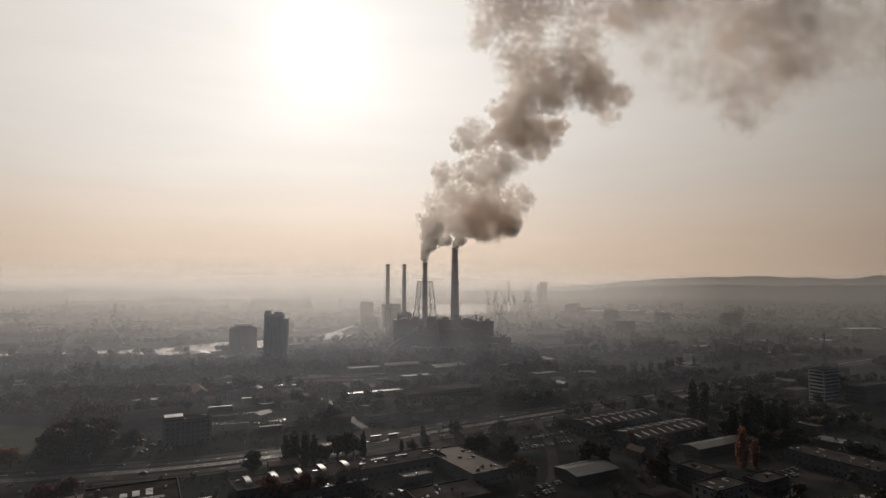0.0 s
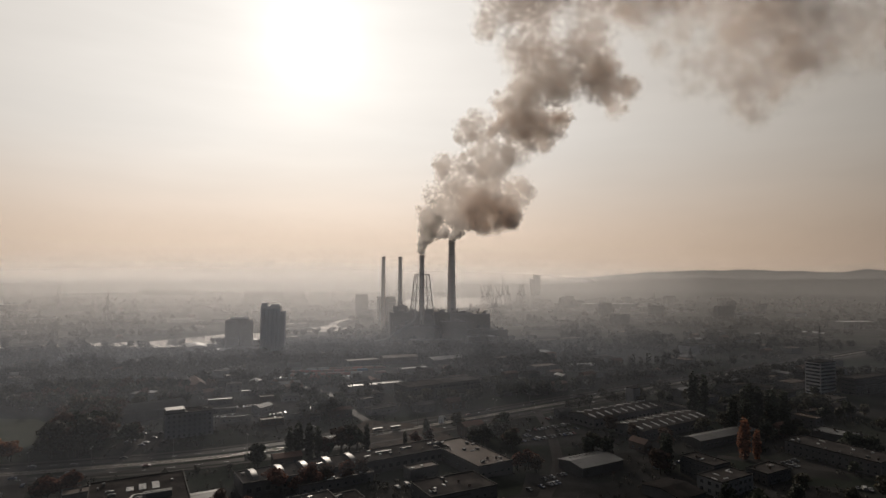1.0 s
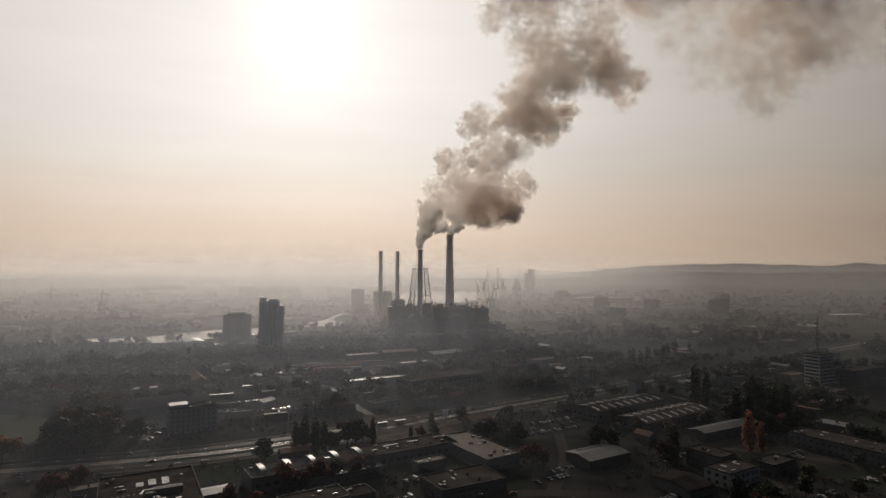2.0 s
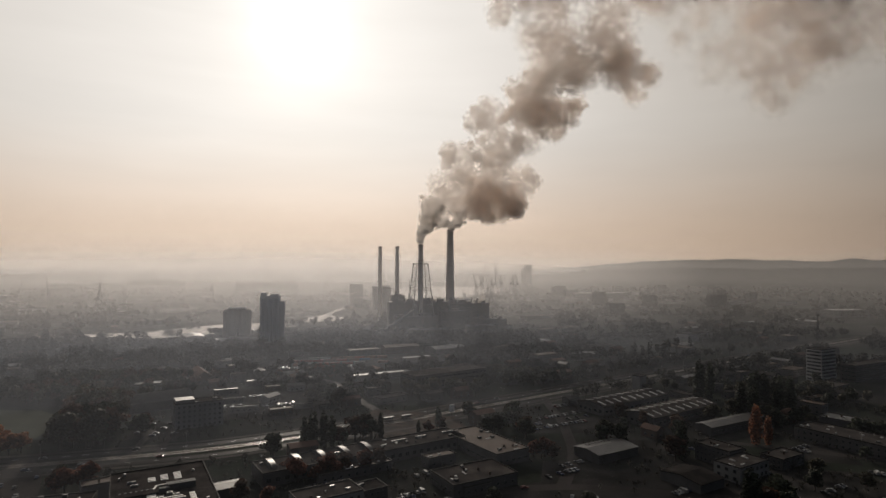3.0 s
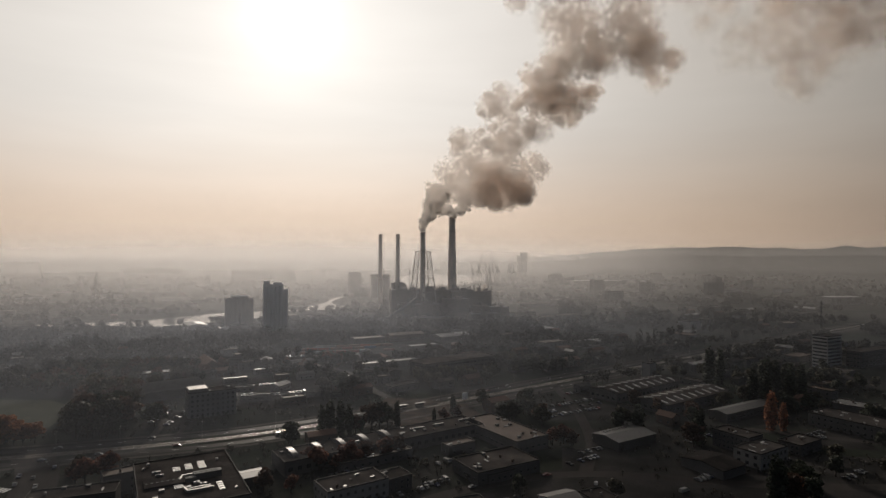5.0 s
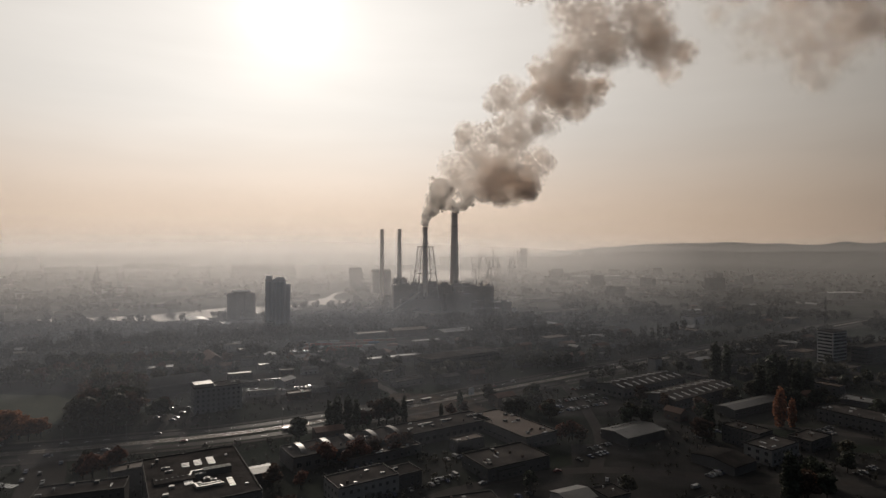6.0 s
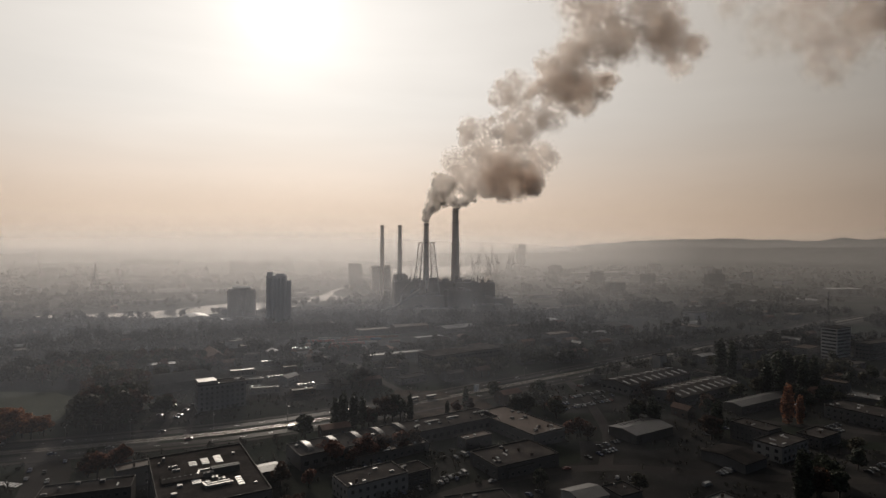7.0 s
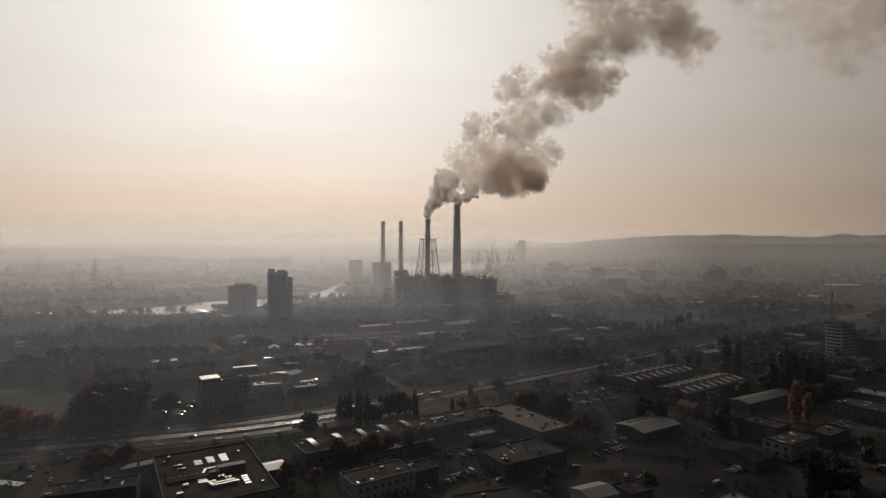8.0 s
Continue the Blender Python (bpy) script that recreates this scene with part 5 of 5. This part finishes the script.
def radio_mast(x, y, h, r, label):
    e = thing("radio_mast", x, y, 0, 20, label, "mast")
    for k in range(3):
        a = math.tau * k / 3
        part("leg", beam(bmesh.new(), (r * math.cos(a), r * math.sin(a), 0), (0.3 * math.cos(a), 0.3 * math.sin(a), h), 0.35), IRON, e)
    for k in range(10):
        z = h * k / 10
        q = r + (0.3 - r) * k / 10
        bm = bmesh.new()
        for j in range(3):
            a, b = math.tau * j / 3, math.tau * (j + 1) / 3
            beam(bm, (q * math.cos(a), q * math.sin(a), z), (q * math.cos(b), q * math.sin(b), z + h / 10), 0.18)
        part("cross_brace", bm, IRON, e)


radio_mast(498, 640, 58, 2.2, "slender dark lattice mast over the roofs")
radio_mast(717, 1500, 74, 3.0, "far slender mast in haze")
radio_mast(62, 1290, 84, 2.5, "far thin mast behind the chimneys")

# ---------------------------------------------------------------- harbour


def harbour_crane(x, y, h, rz, jib=1.0, s=1.0, label="harbour crane with a raised jib, dim in haze"):
    """Portal on four legs, tower, cab and a luffing jib."""
    e = thing("harbour_crane", x, y, land_height(x, y), rz, label, "crane", "harbour cranes")
    w, p = 7 * s, h * 0.32
    for a in (-1, 1):
        for b in (-1, 1):
            part("leg", beam(bmesh.new(), (a * w, b * w, 0), (a * w * 0.5, b * w * 0.5, p), 1.6 * s), IRON, e)
    part("portal", box(bmesh.new(), -w * 0.6, w * 0.6, -w * 0.6, w * 0.6, p, p + 2 * s, bottom=True), IRON, e)
    tower = part("tower", tube(bmesh.new(), [(2.4 * s, p), (1.6 * s, h * 0.62)], 8), IRON, e)
    part("cab", box(bmesh.new(), -5 * s, 3 * s, -2.5 * s, 2.5 * s, p + 2 * s, p + 7 * s, bottom=True), WALL_DARK, tower)
    root, tip = Vector((2 * s, 0, p + 4 * s)), Vector((h * 0.55 * jib, 0, h))
    for side in (-1, 1):
        part("jib_chord", beam(bmesh.new(), root + Vector((0, side * 1.8 * s, 0)), tip, 0.9 * s), IRON, e)
    bm = bmesh.new()
    for k in range(8):
        a, b = root.lerp(tip, k / 8), root.lerp(tip, (k + 1) / 8)
        g = 1.8 * s * (1 - k / 8)
        beam(bm, a + Vector((0, -g, 0)), b + Vector((0, g * 0.85, 0)), 0.4 * s)
    part("jib_lacing", bm, IRON, e)
    part("stay", beam(bmesh.new(), (0, 0, h * 0.62), tip, 0.4 * s), IRON, e)
    part("stay", beam(bmesh.new(), (0, 0, h * 0.62), (-5 * s, 0, p + 7 * s), 0.5 * s), IRON, e)
    part("counterweight", box(bmesh.new(), -8 * s, -5 * s, -2 * s, 2 * s, p + 2 * s, p + 5 * s, bottom=True), WALL_DARK, tower)


random.seed(9)
for x, y, h, rz in ((-888, 1500, 56, 160), (-956, 1700, 68, 20), (-665, 1500, 82, 100), (-558, 1300, 48, 200), (-978, 1900, 66, 150), (-1010, 1640, 50, 30), (-830, 1800, 62, 170), (-760, 1900, 60, 60), (-700, 1750, 58, 200), (-560, 2100, 70, 20), (-380, 2300, 88, 150), (-330, 2350, 92, 60), (-300, 2300, 80, 190), (-200, 2500, 96, 30),
                    (278, 1500, 92, 160), (290, 1510, 90, 158), (218, 1480, 66, 170), (400, 2200, 118, 20), (430, 2150, 112, 150), (454, 2200, 126, 80), (486, 2250, 120, 200), (520, 2200, 121, 30), (545, 2230, 110, 160), (600, 2300, 104, 20), (360, 2100, 100, 140)):
    harbour_crane(x, y, h, rz, random.uniform(0.25, 0.6), h / (62 if x < 0 else 84))
for x, y, L, W, H, label in ((-462, 2600, 240, 60, 38, "vast shipyard hall, dim in haze"), (5, 1505, 44, 40, 54, "bulky grey store behind the chimneys"), (-60, 1600, 34, 30, 60, "tall grey silo block in haze"), (874, 3250, 34, 30, 116, "tall far block standing in haze"), (848, 3250, 20, 24, 96, "tall far block standing in haze"), (-1150, 1907, 120, 40, 18, "pale harbour shed in haze"),
                             (-1100, 3200, 260, 60, 30, "far harbour shed in haze"), (760, 1930, 190, 50, 20, "wide pale-roofed factory in haze"), (1030, 1200, 90, 40, 16, "pale-roofed factory hall in haze")):
    building(x, y, L, W, H, 5, WALL_DARK, ROOF_SHEET if "pale" in label else ROOF_FELT, label, "harbour_hall", "hall", group="far halls", style="vault" if "bulky" in label else "flat", rise=5)
for k in range(22):
    y = random.uniform(1150, 2500)
    x = y * random.uniform(0.30, 0.72)
    if free(x, y, 30):
        building(x, y, random.uniform(40, 70), 13, random.uniform(24, 36), random.choice((20, 110, 30)), WALL_GREY, ROOF_FELT, "slab of flats standing in the haze", "apartment_block", "apartment block", group="far flats")

for x, y, L, W, H, rz in ((-390, 1278, 26, 18, 6, 12), (-345, 1452, 34, 20, 8, 20), (-392, 1447, 26, 14, 6, 8), (-560, 1240, 24, 8, 5, 5), (-470, 1230, 16, 8, 5, 30), (900, 2130, 60, 24, 8, 12)):
    building(x, y, L, W, H, rz, WALL_DARK, SHINE, "low quayside store with a bare zinc roof catching the sun", "quay_store", "store", group="quay stores")

# ---------------------------------------------------------------- smoke
NECK = [(55, 948, 149, 4), (53, 938, 153, 6), (53, 920, 159, 8), (55, 870, 168, 11), (54, 800, 176, 13), (52, 730, 184, 15), (62, 880, 167, 7), (71, 860, 172, 7), (78, 830, 172, 8), (107, 972, 175, 5), (106, 950, 177, 7), (104, 880, 176, 9), (90, 760, 175, 10), (96, 680, 172, 8)]
LOW = [(95, 590, 183, 30), (46, 610, 195, 18), (35, 640, 179, 12), (54, 540, 210, 18), (41, 520, 213, 10), (90, 540, 203, 19), (118, 560, 194, 17), (117, 580, 173, 13), (71, 600, 172, 17), (89, 590, 163, 10), (73, 580, 195, 24), (84, 480, 209, 14)]
MID = [(81, 420, 223, 16), (99, 390, 216, 15), (60, 430, 224, 13), (51, 440, 222, 10), (71, 460, 215, 16), (90, 440, 207, 14), (111, 385, 221, 6), (85, 390, 227, 13), (102, 410, 207, 8), (68, 390, 230, 9), (78, 375, 229, 11), (88, 405, 215, 13)]
TOP = [(75, 320, 236, 21), (91, 300, 233, 18), (61, 330, 243, 12), (91, 330, 225, 14), (105, 305, 218, 13), (117, 300, 213, 7), (75, 350, 230, 11), (114, 310, 205, 7), (73, 330, 273, 25), (95, 300, 260, 25), (53, 370, 273, 11), (62, 370, 295, 20), (95, 350, 223, 10), (84, 352, 228, 12), (72, 365, 232, 11)]
VEIL = [(156, 280, 221, 22), (169, 270, 208, 19), (186, 265, 217, 21), (197, 255, 221, 19), (142, 285, 219, 15), (161, 270, 198, 11), (167, 268, 190, 7), (142, 290, 244, 21), (180, 270, 237, 28), (195, 255, 237, 28), (159, 280, 258, 32), (119, 290, 260, 24), (213, 250, 226, 21), (188, 270, 263, 33)]


def lattice_noise(p, seed):
    """Smooth value noise of many points at once, -1 to 1."""
    i = np.floor(p).astype(np.int64)
    f = p - i
    u = f * f * (3 - 2 * f)
    total = np.zeros(len(p))
    for corner in itertools.product((0, 1), repeat=3):
        c = i + np.array(corner)
        n = (c[:, 0] * 374761393 + c[:, 1] * 668265263 + c[:, 2] * 974634541 + seed * 127412617) & 0xFFFFFFFF
        n = ((n ^ (n >> 13)) * 1274126177) & 0xFFFFFFFF
        n = n ^ (n >> 16)
        w = np.prod(np.where(np.array(corner) == 1, u, 1 - u), axis=1)
        total += w * ((n & 0xFFFF) / 32767.5 - 1)
    return total


def puff_cloud(name, lobes, parent, mat, alpha, depth, flake, curl, edge, seed, wisp=0.34, buds=0):
    """Smoke as a cloud of tiny soft scatterers that fill rolled, cauliflower-like puffs.
    depth: how dense through a puff; flake: size of a scatterer; curl: size of the rolls; edge: softness of the rim."""
    rnd = np.random.default_rng(seed)
    cover = 0.8 * alpha * flake * flake
    found = []
    lobes = list(lobes)
    for x, y, z, r in lobes[:]:
        for _ in range(buds):
            d = rnd.normal(size=3)
            d *= r * rnd.uniform(0.75, 1.0) / np.linalg.norm(d)
            lobes.append((x + d[0], y + d[1], z + d[2], r * rnd.uniform(0.22, 0.42)))
    for x, y, z, r in lobes:
        n = int(depth * 2.1 * r * r / cover * 2.4)
        d = rnd.normal(size=(n, 3))
        d /= np.linalg.norm(d, axis=1, keepdims=True)
        q = 1.4 * rnd.uniform(0, 1, (n, 1)) ** (1 / 3)
        p = np.array((x, y, z)) + d * q * r
        big = lattice_noise(p / (curl * 1.9), seed)
        mid = np.abs(lattice_noise(p / (curl * 0.85) + 7.3, seed + 1))
        low = np.abs(lattice_noise(p / (curl * 0.38) + 3.1, seed + 2))
        tiny = lattice_noise(p / (curl * 0.17) + 1.7, seed + 3)
        g = 1 - q[:, 0] + wisp * (0.75 * big + 1.15 * (0.42 - mid) + 0.62 * (0.42 - low) + 0.22 * tiny)
        keep = np.clip(g / edge, 0, 1)
        found.append(p[rnd.uniform(0, 1, n) < keep * keep * (3 - 2 * keep)])
    c = np.concatenate(found)
    n = len(c)
    way = np.array((0.0, 1.0, -0.2)) + 0.5 * rnd.normal(size=(n, 3))
    a = np.cross(way, rnd.normal(size=(n, 3)))
    a /= np.linalg.norm(a, axis=1, keepdims=True)
    b = np.cross(way, a)
    b /= np.linalg.norm(b, axis=1, keepdims=True)
    size = flake * rnd.uniform(0.7, 1.3, (n, 1))
    verts = np.stack([c + (a * u + b * v) * size for u, v in ((-1, -1), (1, -1), (1, 1), (-1, 1))], 1).reshape(-1, 3)
    me = bpy.data.meshes.new(name)
    me.vertices.add(4 * n)
    me.vertices.foreach_set("co", verts.ravel())
    me.loops.add(4 * n)
    me.loops.foreach_set("vertex_index", np.arange(4 * n))
    me.polygons.add(n)
    me.polygons.foreach_set("loop_start", np.arange(n) * 4)
    me.update(calc_edges=True)
    uv = me.uv_layers.new(name="spread")
    uv.data.foreach_set("uv", np.tile(np.array((-1.0, -1, 1, -1, 1, 1, -1, 1)), n))
    me.materials.append(mat)
    ob = new(name, me)
    ob.parent = parent
    return tagged(ob, kind="stuff")


SMOKE = smoke_material("grey_smoke", 0.1, (0.978, 0.912, 0.858), 0.6)
# Neck smoke: the shade inside dense smoke is put into a darker colour.
SMOKE_SHADED = smoke_material("shaded_neck_smoke", 0.1, (0.88, 0.835, 0.79), 0.5)
SMOKE_CREAM = smoke_material("thin_cream_smoke", 0.045, (0.985, 0.91, 0.845), 0.75)
SMOKE_SOFT = smoke_material("soft_grey_smoke", 0.06, (0.978, 0.912, 0.858), 0.6)
SMOKE_THIN = smoke_material("thin_brownish_smoke", 0.035, (0.95, 0.868, 0.80), 0.45)
plume = tagged(new("smoke_plume"), "thick grey-brown smoke plume with cream sunlit edges", "smoke", kind="stuff")
HEART = [TOP[k] for k in (0, 1, 3, 4, 5, 8)] + [(105, 312, 226, 13)]
CORE = [(91, 588, 181, 25), (112, 578, 180, 17), (100, 585, 168, 14), (78, 596, 174, 14), (117, 580, 173, 11), (93, 402, 216, 14), (103, 395, 217, 11), (82, 412, 220, 12), (110, 388, 219, 6)]
LINK = [(72, 720, 182, 14), (82, 670, 181, 14), (66, 790, 176, 10), (66, 660, 188, 16), (84, 505, 206, 14), (68, 500, 211, 13), (78, 400, 226, 12), (85, 370, 227, 12)]
puff_cloud("smoke_puffs", NECK, plume, SMOKE_SHADED, 0.1, 4.2, 1.15, 7.0, 0.25, 80, 0.34, 3)
puff_cloud("smoke_puffs", CORE + [(96, 586, 189, 20), (86, 592, 184, 18)], plume, SMOKE, 0.1, 1.35, 1.6, 13.0, 0.25, 90, 0.36, 5)
puff_cloud("smoke_puffs", HEART, plume, SMOKE_SOFT, 0.06, 2.4, 2.2, 14.0, 0.7, 100)
puff_cloud("smoke_puffs", LINK + LOW, plume, SMOKE, 0.1, 0.95, 1.6, 13.0, 0.35, 110, 0.32, 5)
puff_cloud("smoke_puffs", MID, plume, SMOKE_SOFT, 0.06, 1.2, 1.8, 11.0, 0.45, 120, 0.28, 4)
puff_cloud("smoke_puffs", TOP, plume, SMOKE_SOFT, 0.06, 1.7, 2.3, 14.0, 0.8, 130, 0.3, 2)
puff_cloud("smoke_puffs", LINK + LOW + MID, plume, SMOKE_CREAM, 0.045, 0.55, 2.8, 18.0, 0.6, 150, 0.16)
puff_cloud("smoke_puffs", TOP, plume, SMOKE_CREAM, 0.045, 0.6, 2.8, 18.0, 0.8, 160, 0.16)
drift = tagged(new("smoke_drift"), "thin brownish smoke drifting off downwind", "smoke", kind="stuff")
puff_cloud("smoke_puffs", VEIL, drift, SMOKE_THIN, 0.035, 2.4, 5.0, 36.0, 1.1, 140, 0.42, 2)
vapour = tagged(new("steam_puffs"), "small white steam puffs over the turbine hall", "steam", kind="stuff")
puff_cloud("steam_wisp", [(148, 930, 55, 3), (151, 929, 59, 4), (155, 928, 62, 3), (139, 934, 53, 2.5), (75, 945, 56, 2.5), (79, 944, 59, 3)], vapour, SMOKE_THIN, 0.035, 1.2, 1.1, 4.0, 0.5, 200)

# ---------------------------------------------------------------- haze


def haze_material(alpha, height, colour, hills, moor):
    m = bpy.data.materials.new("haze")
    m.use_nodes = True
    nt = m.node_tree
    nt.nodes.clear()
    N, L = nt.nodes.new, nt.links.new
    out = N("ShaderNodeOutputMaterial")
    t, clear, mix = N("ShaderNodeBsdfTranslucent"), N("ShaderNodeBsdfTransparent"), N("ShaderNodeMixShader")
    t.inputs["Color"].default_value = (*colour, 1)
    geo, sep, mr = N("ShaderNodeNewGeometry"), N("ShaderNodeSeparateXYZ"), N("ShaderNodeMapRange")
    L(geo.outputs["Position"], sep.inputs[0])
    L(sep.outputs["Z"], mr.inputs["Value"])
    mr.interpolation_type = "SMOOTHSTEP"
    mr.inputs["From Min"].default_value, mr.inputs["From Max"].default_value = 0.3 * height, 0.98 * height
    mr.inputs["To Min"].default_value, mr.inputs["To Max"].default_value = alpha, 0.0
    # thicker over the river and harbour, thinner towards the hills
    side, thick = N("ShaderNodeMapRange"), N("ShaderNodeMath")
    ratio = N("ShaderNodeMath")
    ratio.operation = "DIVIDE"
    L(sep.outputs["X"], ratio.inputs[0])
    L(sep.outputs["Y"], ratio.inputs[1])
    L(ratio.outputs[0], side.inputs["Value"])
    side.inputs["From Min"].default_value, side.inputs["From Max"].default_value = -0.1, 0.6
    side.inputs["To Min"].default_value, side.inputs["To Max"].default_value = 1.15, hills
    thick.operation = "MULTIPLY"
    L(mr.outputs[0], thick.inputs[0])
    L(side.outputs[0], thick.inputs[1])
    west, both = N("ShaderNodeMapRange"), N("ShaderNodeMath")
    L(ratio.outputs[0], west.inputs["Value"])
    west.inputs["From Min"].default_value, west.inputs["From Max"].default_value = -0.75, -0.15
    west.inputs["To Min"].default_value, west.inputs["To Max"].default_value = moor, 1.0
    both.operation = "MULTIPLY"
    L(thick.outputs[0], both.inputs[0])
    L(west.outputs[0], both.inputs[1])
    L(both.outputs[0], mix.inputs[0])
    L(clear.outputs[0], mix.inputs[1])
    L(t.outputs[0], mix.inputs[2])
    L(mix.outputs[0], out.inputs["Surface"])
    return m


# Added translucent sheets imitate haze in the air: bluish tint near, warmer far.
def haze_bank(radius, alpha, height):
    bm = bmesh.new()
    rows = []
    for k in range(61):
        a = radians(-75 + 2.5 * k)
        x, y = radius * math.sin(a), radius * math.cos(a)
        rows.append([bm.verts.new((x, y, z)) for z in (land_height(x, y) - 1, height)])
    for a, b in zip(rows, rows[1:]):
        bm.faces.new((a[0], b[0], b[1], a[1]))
    tagged(new("haze", mesh_of(bm, haze_material(alpha, height, (0.625, 0.672, 0.765) if radius < 900 else (0.675, 0.657, 0.648), 0.2 if radius < 500 else 0.27 if radius < 2500 else 0.17 if radius < 4000 else 0.28, 0.9 if radius < 700 else 0.55), "haze")), "translucent sheet standing in for distance haze", "haze", kind="backdrop")


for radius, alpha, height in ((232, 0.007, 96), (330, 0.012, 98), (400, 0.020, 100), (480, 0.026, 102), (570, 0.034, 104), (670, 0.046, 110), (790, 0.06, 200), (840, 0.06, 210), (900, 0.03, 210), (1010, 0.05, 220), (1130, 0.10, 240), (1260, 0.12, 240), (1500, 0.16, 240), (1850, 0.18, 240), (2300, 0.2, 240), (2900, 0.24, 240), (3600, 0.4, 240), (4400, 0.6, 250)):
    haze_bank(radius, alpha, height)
